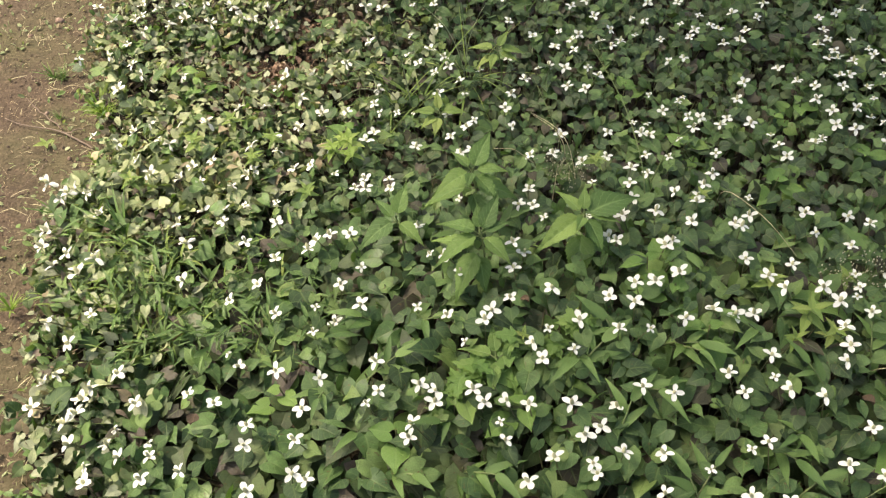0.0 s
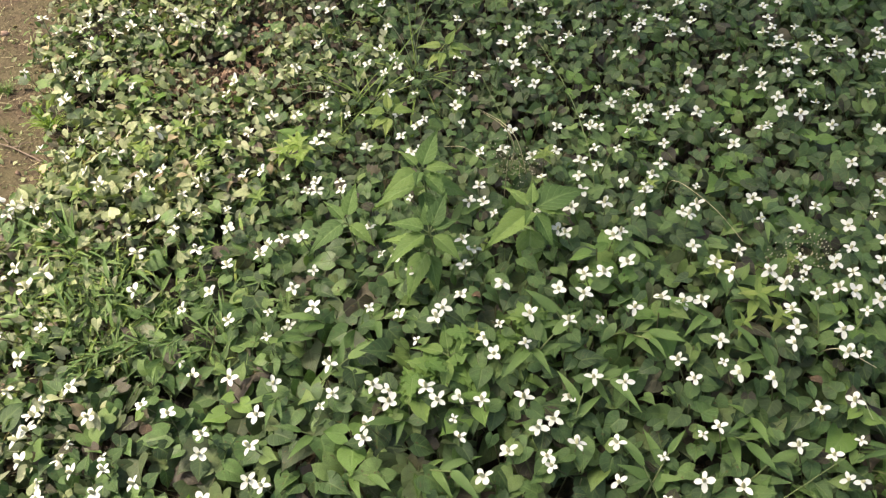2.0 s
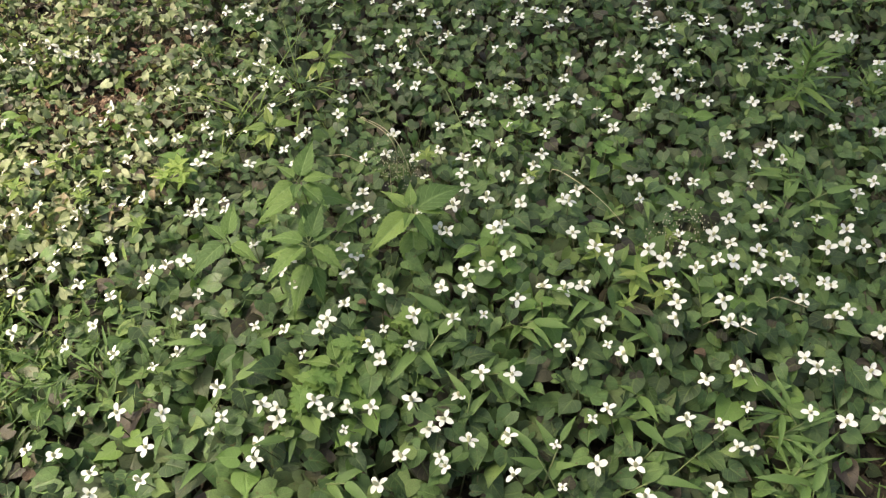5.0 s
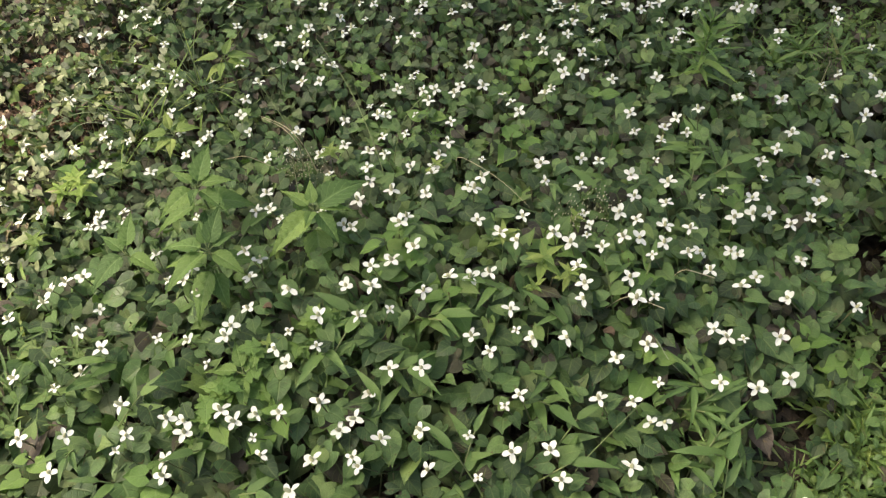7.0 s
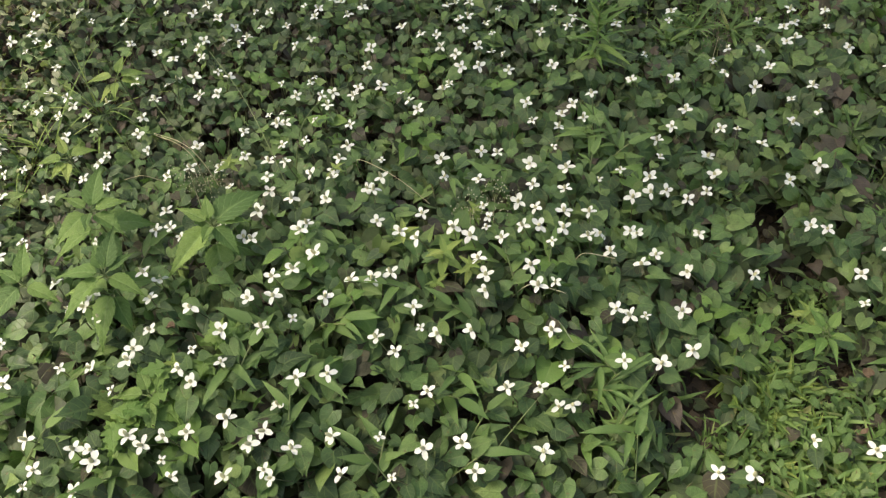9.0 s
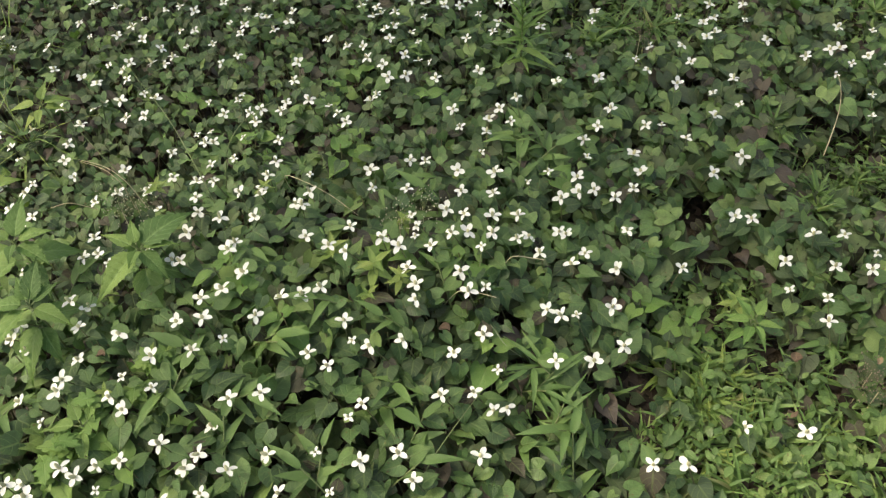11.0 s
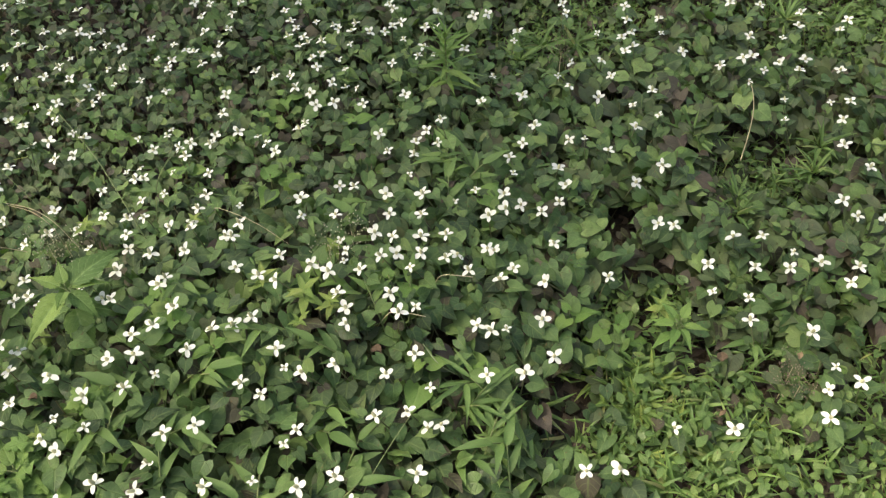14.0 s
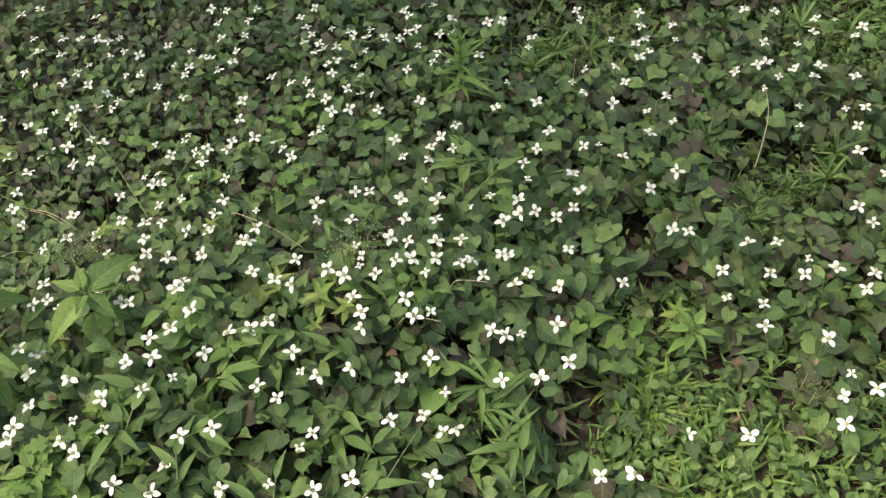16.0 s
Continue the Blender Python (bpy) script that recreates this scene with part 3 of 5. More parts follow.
flower_patch([(0.592, 0.756), (0.650, 0.747), (0.700, 0.810), (0.712, 0.876), (0.713, 0.840), (0.726, 0.701), (0.791, 0.717), (0.800, 0.802), (0.803, 0.845), (0.931, 0.737), (0.953, 0.720),
    (0.980, 0.860), (1.032, 0.825), (1.061, 0.900), (1.070, 0.723, 0.173), (1.075, 0.845), (1.122, 0.795), (1.198, 0.880), (1.254, 0.759), (1.439, 0.835), (1.466, 0.815), (1.480, 0.706, 0.125),
    (1.559, 0.727), (1.967, 0.741), (1.970, 0.825), (2.030, 0.893), (-0.795, 0.984), (-0.737, 0.933), (-0.538, 1.082, 0.123), (-0.432, 1.035), (-0.380, 1.073), (-0.331, 0.994)])
flower_patch([(-0.213, 0.988, 0.122), (-0.204, 1.048), (-0.157, 0.986), (0.007, 1.073), (0.012, 0.920), (0.037, 1.022), (0.091, 0.915), (0.125, 0.938), (0.133, 1.055, 0.302), (0.134, 1.011), (0.156, 1.052),
    (0.201, 0.951), (0.300, 0.925), (0.320, 1.088), (0.333, 1.076), (0.343, 0.912), (0.350, 0.957), (0.390, 0.966, 0.308), (0.423, 1.060), (0.435, 0.982), (0.439, 1.072), (0.564, 1.020),
    (0.595, 0.976), (0.620, 0.949), (0.649, 1.010), (0.694, 0.958), (0.716, 0.929), (0.773, 0.913), (0.793, 1.087), (0.826, 0.937), (0.844, 1.004), (0.858, 0.935)])
flower_patch([(0.873, 0.983), (0.898, 1.055), (0.907, 0.924), (0.929, 0.969), (0.950, 0.902), (0.962, 1.036), (0.977, 0.906), (0.983, 0.964), (1.049, 0.908), (1.103, 0.998), (1.152, 1.007),
    (1.172, 1.050), (1.189, 1.006), (1.223, 0.972), (1.277, 0.983), (1.320, 1.023), (1.332, 1.075), (1.467, 0.959), (1.471, 1.073), (1.557, 0.974), (2.067, 1.085), (2.092, 0.933),
    (2.156, 1.034), (-0.868, 1.222), (-0.864, 1.175), (-0.828, 1.126), (-0.807, 1.159), (-0.768, 1.106), (-0.737, 1.139, 0.121), (-0.554, 1.190), (-0.426, 1.191), (-0.354, 1.140)])
flower_patch([(-0.286, 1.157), (-0.269, 1.182), (-0.242, 1.194), (-0.195, 1.167, 0.186), (-0.052, 1.184), (0.024, 1.107), (0.157, 1.221), (0.185, 1.213), (0.301, 1.162), (0.359, 1.166), (0.392, 1.233),
    (0.428, 1.177), (0.492, 1.139), (0.520, 1.215), (0.529, 1.237), (0.575, 1.134), (0.584, 1.123), (0.612, 1.163), (0.763, 1.234, 0.209), (0.853, 1.229, 0.207), (0.869, 1.176), (0.922, 1.126),
    (0.998, 1.103), (1.247, 1.153), (1.302, 1.183), (1.360, 1.225), (1.407, 1.145), (1.554, 1.240), (1.573, 1.109), (1.690, 1.200), (1.902, 1.196), (1.974, 1.193)])
flower_patch([(1.998, 1.188), (2.043, 1.132), (2.108, 1.109), (2.192, 1.227), (2.277, 1.161), (2.323, 1.181)])
# smaller, half-open ones
flower_patch([(1.519, 0.377), (-0.633, 0.673), (0.447, 0.566), (0.447, 0.630), (0.517, 0.661), (0.788, 0.653), (1.426, 0.630), (1.643, 0.632), (-0.596, 0.746), (-0.528, 0.720), (-0.131, 0.770),
    (0.043, 0.857), (0.104, 0.708), (0.189, 0.864), (0.231, 0.823), (0.364, 0.858), (0.568, 0.775), (0.835, 0.804), (0.869, 0.894), (0.983, 0.715), (-0.711, 1.003), (-0.414, 0.908),
    (-0.250, 0.999), (-0.248, 0.939), (-0.165, 1.086), (-0.046, 0.953), (-0.025, 1.089), (0.753, 0.944), (0.769, 0.969), (0.770, 1.002), (1.054, 1.060), (1.117, 1.082)], 0.66)
flower_patch([(1.906, 0.959), (1.956, 1.016), (2.048, 0.953), (0.203, 1.164), (0.281, 1.151), (0.631, 1.231), (0.729, 1.117), (1.001, 1.177), (1.227, 1.103), (1.442, 1.132), (1.615, 1.176),
    (1.651, 1.117), (1.925, 1.112), (1.988, 1.128), (2.120, 1.208)], 0.66)
# the flowers beyond
flower_patch([(-0.764, 1.272), (-0.584, 1.246), (-0.535, 1.284), (-0.485, 1.250), (-0.365, 1.244), (0.181, 1.280), (0.397, 1.294), (0.484, 1.253), (0.552, 1.283), (0.996, 1.279), (1.045, 1.244),
    (1.072, 1.287), (1.115, 1.263), (1.121, 1.252, 0.271), (1.631, 1.295, 0.171), (1.853, 1.289), (2.049, 1.256), (2.240, 1.270), (-0.911, 1.364), (-0.869, 1.317), (-0.857, 1.334), (-0.841, 1.345),
    (-0.812, 1.333), (-0.782, 1.494), (-0.680, 1.396), (-0.658, 1.496), (-0.606, 1.486), (-0.601, 1.366, 0.134), (-0.586, 1.417), (-0.544, 1.438), (-0.462, 1.488), (-0.454, 1.390)], far=True)
flower_patch([(-0.440, 1.408), (-0.349, 1.409), (-0.310, 1.419), (-0.265, 1.478), (-0.252, 1.386), (-0.200, 1.337), (-0.185, 1.483, 0.154), (-0.179, 1.367), (-0.176, 1.335), (-0.126, 1.356), (-0.119, 1.329),
    (-0.069, 1.469), (0.036, 1.438), (0.059, 1.448), (0.194, 1.416), (0.244, 1.421), (0.269, 1.495), (0.307, 1.385), (0.364, 1.405), (0.378, 1.500), (0.410, 1.356), (0.443, 1.333),
    (0.450, 1.405), (0.454, 1.496), (0.473, 1.488), (0.581, 1.328), (0.608, 1.411), (0.759, 1.445), (0.766, 1.404), (0.846, 1.459), (0.866, 1.476), (0.990, 1.306, 0.242)], far=True)
flower_patch([(1.020, 1.478), (1.113, 1.315), (1.128, 1.464), (1.279, 1.346, 0.193), (1.388, 1.331), (1.515, 1.310), (1.568, 1.388), (1.645, 1.359), (1.721, 1.361), (1.748, 1.415), (1.750, 1.368),
    (1.785, 1.423), (1.803, 1.471), (1.886, 1.438), (2.103, 1.402), (2.166, 1.351), (-0.831, 1.690), (-0.752, 1.536), (-0.718, 1.565), (-0.653, 1.598, 0.098), (-0.581, 1.568), (-0.522, 1.567),
    (-0.514, 1.621), (-0.452, 1.624), (-0.409, 1.515), (-0.360, 1.653), (-0.352, 1.550), (-0.303, 1.601), (-0.243, 1.604), (-0.177, 1.634), (-0.171, 1.688), (-0.171, 1.528)], far=True)
flower_patch([(-0.021, 1.672), (0.004, 1.584), (0.013, 1.503), (0.051, 1.537), (0.144, 1.606), (0.159, 1.533), (0.160, 1.662), (0.302, 1.689), (0.344, 1.675), (0.519, 1.582), (0.576, 1.557),
    (0.579, 1.512), (0.603, 1.553), (0.643, 1.522), (0.664, 1.550), (0.705, 1.624), (0.715, 1.530), (0.736, 1.694), (0.899, 1.628), (0.904, 1.672, 0.192), (0.917, 1.533), (0.923, 1.586),
    (0.958, 1.520), (0.978, 1.683), (0.986, 1.598), (1.009, 1.563), (1.037, 1.682), (1.156, 1.599), (1.228, 1.595), (1.260, 1.626), (1.332, 1.689), (1.350, 1.566)], far=True)
flower_patch([(1.446, 1.690), (1.483, 1.679), (1.555, 1.629, 0.127), (1.675, 1.577), (1.690, 1.619), (1.837, 1.528), (-0.885, 1.819), (-0.818, 1.783), (-0.790, 1.861, 0.048), (-0.784, 1.743), (-0.675, 1.741),
    (-0.411, 1.747), (-0.340, 1.751), (-0.260, 1.793), (-0.207, 1.884), (-0.074, 1.792), (-0.045, 1.849), (-0.031, 1.754), (-0.008, 1.817), (0.004, 1.779), (0.032, 1.717), (0.084, 1.760, 0.144),
    (0.157, 1.808), (0.197, 1.720), (0.260, 1.773), (0.266, 1.750, 0.233), (0.300, 1.764), (0.328, 1.883), (0.329, 1.840), (0.380, 1.730), (0.401, 1.876), (0.428, 1.857)], far=True)
flower_patch([(0.453, 1.874), (0.560, 1.880), (0.560, 1.765, 0.185), (0.607, 1.799), (0.638, 1.890), (0.721, 1.863), (0.767, 1.879), (0.836, 1.754), (0.871, 1.703), (0.964, 1.858), (0.977, 1.800),
    (0.983, 1.728), (0.998, 1.885), (0.999, 1.831), (1.000, 1.800), (1.008, 1.733), (1.035, 1.787), (1.097, 1.817), (1.123, 1.791), (1.147, 1.816), (1.164, 1.760), (1.199, 1.739),
    (1.229, 1.753), (1.258, 1.759), (1.268, 1.828), (1.269, 1.858), (1.303, 1.703), (1.348, 1.838), (1.368, 1.753), (-0.975, 2.030), (-0.917, 1.974), (-0.857, 1.978)], far=True)
flower_patch([(-0.848, 2.041), (-0.844, 1.990), (-0.822, 1.928), (-0.806, 2.028), (-0.760, 1.957), (-0.749, 2.052), (-0.719, 1.983), (-0.678, 2.051), (-0.646, 1.962), (-0.605, 2.037), (-0.566, 1.993),
    (-0.534, 1.985), (-0.468, 1.954), (-0.229, 2.043), (-0.183, 2.031), (-0.040, 2.051), (-0.027, 1.949), (0.159, 2.074), (0.164, 1.972), (0.225, 1.905), (0.338, 2.040), (0.347, 1.907),
    (0.382, 2.062), (0.397, 1.990), (0.432, 1.927), (0.495, 1.980), (0.520, 2.094), (0.531, 1.966), (0.550, 2.054), (0.633, 2.054), (0.657, 1.925), (0.703, 1.948)], far=True)
flower_patch([(0.721, 1.929), (0.771, 2.004), (0.788, 2.084), (0.791, 1.922), (0.834, 1.983), (0.868, 2.050), (0.905, 2.095), (0.997, 1.925), (1.001, 1.983), (1.054, 2.008), (1.128, 2.025),
    (-0.261, 2.268), (-0.208, 2.217), (-0.134, 2.105), (-0.082, 2.118), (-0.069, 2.193), (0.049, 2.173), (0.254, 2.146), (0.301, 2.294), (0.304, 2.220), (0.357, 2.173), (0.376, 2.249),
    (0.421, 2.222), (0.463, 2.196), (0.489, 2.168), (0.519, 2.162), (0.791, 2.166), (0.827, 2.133), (0.292, 2.434), (0.345, 2.435), (0.483, 2.305)], far=True)
flower_patch([(-0.491, 1.299, 0.109), (-0.443, 1.298), (0.033, 1.264), (0.317, 1.299), (2.279, 1.242), (-0.723, 1.441), (-0.558, 1.372), (-0.484, 1.356), (-0.396, 1.471), (-0.374, 1.304), (0.501, 1.398),
    (0.538, 1.468), (0.751, 1.486), (1.360, 1.430), (1.508, 1.356), (1.699, 1.460), (1.850, 1.379), (-0.849, 1.518), (-0.736, 1.678), (-0.684, 1.506), (-0.426, 1.693), (-0.160, 1.598),
    (-0.119, 1.598), (-0.077, 1.596), (0.045, 1.668), (0.068, 1.564), (0.444, 1.537), (0.475, 1.533), (0.497, 1.645), (0.562, 1.618), (0.576, 1.637), (1.033, 1.546)], 0.68, far=True)
flower_patch([(1.038, 1.637), (1.229, 1.682), (1.268, 1.583), (1.314, 1.590), (1.484, 1.535), (-0.962, 1.802), (-0.922, 1.847), (-0.853, 1.869), (-0.104, 1.825), (0.233, 1.764), (0.359, 1.763),
    (1.056, 1.882), (1.091, 1.843), (1.095, 1.736), (-0.504, 2.043), (-0.099, 1.908), (-0.099, 2.047), (-0.071, 2.083), (0.270, 2.071), (0.297, 1.922), (0.417, 2.084), (0.481, 2.097),
    (0.496, 1.902), (0.625, 1.952), (0.681, 1.992), (0.076, 2.114)], 0.68, far=True)

SLOT = {BRACT.name: 0, FADED.name: 4, SPIKE.name: 1, STEM.name: 2, HEART.name: 3}


def own_pieces(ob, m):
    """The sheets of a thing's parts, laid out at m."""
    out = []
    for c in ob.children:
        cm = m @ c.matrix_basis
        me = c.data
        v = np.array([w.co for w in me.vertices])
        q = np.array([list(p.vertices) for p in me.polygons])
        u = np.zeros((len(v), 2))
        for lp, d in zip(me.loops, me.uv_layers[0].data):
            u[lp.vertex_index] = d.uv
        out.append((v, u, q, SLOT[me.materials[0].name], np.array(cm)))
        out += own_pieces(c, cm)
    return out


HERB_PIECES = [own_pieces(h, Matrix()) for h in HERBS]
far = []
for k, m in far_heads:
    m = np.array(m)
    for v, u, q, slot, cm in HERB_PIECES[k]:
        w = m @ cm
        far.append((v @ w[:3, :3].T + w[:3, 3], u, q, slot))
tagged(new("fish_mint_flowers", mesh_of("fish_mint_flowers", far, BRACT, SPIKE, STEM, HEART, FADED)), "many small white four-bracted flowers over green leaves", "wild flower", kind="stuff")

# ---------------------------------------------------------------- leafy shoots and the mass of leaves


FRESH_MESH = [mesh_of("leaf", [h], FRESH) for h in HEARTS]


def leafy_shoot(k, meshes, label):
    g = np.random.default_rng(500 + k)
    shoot = new("fish_mint_shoot")
    s = np.linspace(0, 1, 6)
    lean = g.uniform(0, 6.28)
    pts = np.stack([0.03 * math.cos(lean) * (1 - s), 0.03 * math.sin(lean) * (1 - s), -0.16 + 0.16 * s], 1)
    part("stem", mesh_of("stem", [tube(pts, 0.0019 - 0.0008 * s, 5)], STEM), shoot, label="thin reddish-green stem")
    for j in range(4):
        a = lean + j * 2.4 + g.uniform(-0.4, 0.4)
        r = 0.004 + 0.008 * j
        m = turned((r * -math.sin(a), r * math.cos(a), -0.004 - 0.014 * j), a, g.uniform(-0.1, 0.35), g.uniform(-0.3, 0.3), (0.025, 0.038, 0.047, 0.051)[j] * g.uniform(0.85, 1.15))
        part("leaf", meshes[int(g.integers(6))], shoot, m)
    return tagged(shoot, label, "herb", "leafy shoots of the bed")


SHOOTS = [leafy_shoot(k, HEART_MESH, "leafy fish mint shoot with green heart-shaped leaves") for k in range(10)]
YOUNG = [leafy_shoot(30 + k, FRESH_MESH, "young fish mint shoot with bright light green leaves") for k in range(5)]
spots = []
for i in range(20):
    for j in range(15):
        x, y = -0.8 + i * 0.145 + rng.uniform(-0.06, 0.06), 0.35 + j * 0.13 + rng.uniform(-0.055, 0.055)
        if bed(x, y) > 0.6:
            spots.append((x, y))
for n_, (x, y) in enumerate(spots):
    m = Matrix.Translation((x, y, top_z(x, y) + rng.uniform(-0.01, 0.012))) @ Matrix.Rotation(rng.uniform(0, 6.28), 4, "Z")
    if n_ < len(SHOOTS):
        SHOOTS[n_].matrix_basis = m
    else:
        copy_thing(SHOOTS[n_ % len(SHOOTS)], m)


for n_, (x, y, turn) in enumerate([
    (0.792, 1.59, 10), (0.871, 1.645, 80), (0.452, 1.72, 200), (0.727, 1.33, 40), (0.764, 1.363, 120), (0.387, 1.034, 90), (0.435, 1.03, 250),
    (0.908, 0.668, 30), (1.14, 0.73, 160), (1.132, 1.09, 220), (1.222, 0.669, 300), (0.822, 0.896, 15), (0.57, 1.492, 75), (0.694, 0.954, 130),
    (0.80, 0.706, 280), (1.621, 1.004, 60), (-0.244, 1.565, 350), (-0.698, 1.778, 100), (-0.636, 1.723, 190), (0.422, 1.058, 45), (0.426, 0.961, 310),
    (-0.303, 0.832, 140), (0.146, 0.749, 20), (0.041, 0.768, 240), (-0.076, 0.72, 110), (0.472, 0.872, 70), (0.985, 1.464, 170)]):
    m = pose(x, y, top_z(x, y) + 0.022, 0, 0, turn)
    if n_ < len(YOUNG):
        YOUNG[n_].matrix_basis = m
    else:
        copy_thing(YOUNG[n_ % len(YOUNG)], m)

# low shoots between the grasses; a darker leaf colour gives some of them shade
DARK_MESH = [mesh_of("leaf", [h], OLD_SHADED_HEART) for h in HEARTS]
LOW = leafy_shoot(40, DARK_MESH, "low fish mint shoot with dull purplish-green leaves coloured dark as shaded")
for n_, (x, y, z, turn) in enumerate([(1.434, 0.574, 0.07, 0), (1.349, 0.453, 0.06, 100), (1.316, 0.376, 0.05, 210), (1.221, 0.629, 0.05, 300), (1.188, 0.478, 0.07, 60), (1.06, 0.60, 0.035, 150), (1.40, 0.62, 0.08, 250)]):
    m = pose(x, y, z, 0, 0, turn)
    if n_:
        copy_thing(LOW, m)
    else:
        LOW.matrix_basis = m
for n_, (x, y, z) in enumerate([(1.103, 0.503, 0.09), (1.248, 0.409, 0.08), (1.159, 0.644, 0.11), (1.113, 0.668, 0.11), (0.952, 0.55, 0.06), (1.521, 0.41, 0.12), (1.466, 0.37, 0.10), (1.469, 0.287, 0.09), (1.439, 0.319, 0.09)]):
    copy_thing(SHOOTS[n_ % len(SHOOTS)], pose(x, y, z, 0, 0, 137 * n_))


def leaf_mass(step, low, high, lo_size, hi_size, keep):
    xs, ys = np.meshgrid(np.arange(-1.25, 3.6, step), np.arange(-0.3, 3.7, step))
    xs = xs.ravel() + rng.uniform(-0.5, 0.5, xs.size) * step
    ys = ys.ravel() + rng.uniform(-0.5, 0.5, ys.size) * step
    out, sizes = [], []
    for x, y in zip(xs, ys):
        gap = hummock(x, y, 0.09, 11.0)
        b = bed(x, y, low > 0.05)
        near_left = min(1.0, max(0.0, (1.22 - y) / 0.2)) * min(1.0, max(0.0, (0.25 - x) / 0.3)) * min(1.0, max(0.0, (x + 0.55) / 0.2))
        if rng.random() > b * keep * (1.0 if gap > -0.28 + 0.16 * near_left + 0.12 * (x > 1.4) else 0.45 - 0.2 * near_left) * (1 - 0.22 * near_left):
            continue
        z = top_z(x, y)
        out.append((x, y, max(0.012, z - rng.uniform(low, high) * (z / 0.2))))
        sizes.append(rng.uniform(lo_size, hi_size) * (1 - 0.34 * dry_side(x, y)) * (1 + 0.22 * min(1.0, max(0.0, (x - 0.9) / 0.6))) * (1 - (0.30 if x < 0.9 else 0.16) * min(1.0, max(0.0, (y - 1.05) / 0.5))) * (1 - 0.38 * meadow(x, y)) * (0.8 if rng.random() < 0.3 else 1.0)
            * (1 + 0.30 * near_left))
    return np.array(out), np.array(sizes)


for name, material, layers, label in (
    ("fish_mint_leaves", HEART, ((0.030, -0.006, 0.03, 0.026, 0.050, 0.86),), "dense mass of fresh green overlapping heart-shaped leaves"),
    ("old_fish_mint_leaves", OLD_SHADED_HEART, ((0.033, 0.026, 0.07, 0.038, 0.060, 0.92), (0.045, 0.07, 0.14, 0.038, 0.06, 0.9)), "older dull purplish-green heart-shaped leaves lower down, coloured dark as shaded")):
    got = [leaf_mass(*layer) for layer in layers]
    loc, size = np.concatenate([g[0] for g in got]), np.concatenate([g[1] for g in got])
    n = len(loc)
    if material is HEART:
        # On the dry side most fresh leaves take the paler, sunlit colour.
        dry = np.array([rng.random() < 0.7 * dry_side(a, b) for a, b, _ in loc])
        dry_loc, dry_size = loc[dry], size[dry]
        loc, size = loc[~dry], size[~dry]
        # Far leaves are duller; on the right dull colour also stands in for shade.
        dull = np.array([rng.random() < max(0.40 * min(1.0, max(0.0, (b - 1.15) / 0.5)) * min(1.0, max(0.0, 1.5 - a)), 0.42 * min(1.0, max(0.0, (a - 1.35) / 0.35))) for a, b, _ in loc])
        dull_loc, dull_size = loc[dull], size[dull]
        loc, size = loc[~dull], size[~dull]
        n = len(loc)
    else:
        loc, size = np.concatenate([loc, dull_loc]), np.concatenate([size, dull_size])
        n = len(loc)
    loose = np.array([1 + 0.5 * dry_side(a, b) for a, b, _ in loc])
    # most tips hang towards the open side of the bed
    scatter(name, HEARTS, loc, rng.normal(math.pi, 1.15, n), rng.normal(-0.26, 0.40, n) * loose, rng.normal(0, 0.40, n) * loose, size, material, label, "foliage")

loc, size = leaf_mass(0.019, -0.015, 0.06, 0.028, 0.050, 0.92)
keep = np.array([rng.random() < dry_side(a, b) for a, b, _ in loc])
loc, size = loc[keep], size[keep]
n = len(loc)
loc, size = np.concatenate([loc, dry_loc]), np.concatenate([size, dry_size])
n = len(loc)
# three in four get the pale tone that stands in for sun
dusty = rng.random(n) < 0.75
for name, pick, material, label in (("dry_side_leaves", ~dusty, HEART, "small crowded heart-shaped leaves by the bare soil"), ("dusty_leaves", dusty, DUSTY_SUNLIT, "dusty grey-green and purplish heart-shaped leaves, toned pale as sunlit")):
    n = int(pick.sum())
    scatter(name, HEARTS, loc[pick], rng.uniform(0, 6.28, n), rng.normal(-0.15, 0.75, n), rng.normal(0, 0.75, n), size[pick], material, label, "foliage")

# stalks under the leaves
pieces = []
for x, y in zip(rng.uniform(-1.0, 2.7, 2600), rng.uniform(0.1, 2.8, 2600)):
    if rng.random() < bed(x, y):
        h = top_z(x, y)
        a = rng.uniform(0, 6.28)
        d = rng.uniform(0, 0.05)
        s = np.linspace(0, 1, 4)
        pts = np.stack([x + d * math.cos(a) * s, y + d * math.sin(a) * s, -0.01 + (h - 0.005) * s], 1)
        pieces.append(tube(pts, 0.0019 - 0.0006 * s, 4))
tagged(new("fish_mint_stalks", mesh_of("fish_mint_stalks", pieces, STEM)), "thin reddish stalks standing under the leaves", "foliage", kind="stuff")

# ---------------------------------------------------------------- tall herbs with toothed leaves


def toothed_profile(v):
    return np.interp(v, [0, 0.06, 0.18, 0.32, 0.5, 0.7, 0.87, 1], [0.08, 0.30, 0.47, 0.5, 0.40, 0.22, 0.08, 0.005])


TOOTHED = [blade(1.0, w, toothed_profile, 46, 9, f, d, wave=0.015, teeth=14.999, quilt=0.028, seed=60 + k) for k, (w, f, d) in enumerate([(0.48, 0.22, 0.32), (0.55, 0.14, 0.44), (0.43, 0.30, 0.22)])]
TOOTHED_MESH = [mesh_of("leaf", [h], NETTLE) for h in TOOTHED]


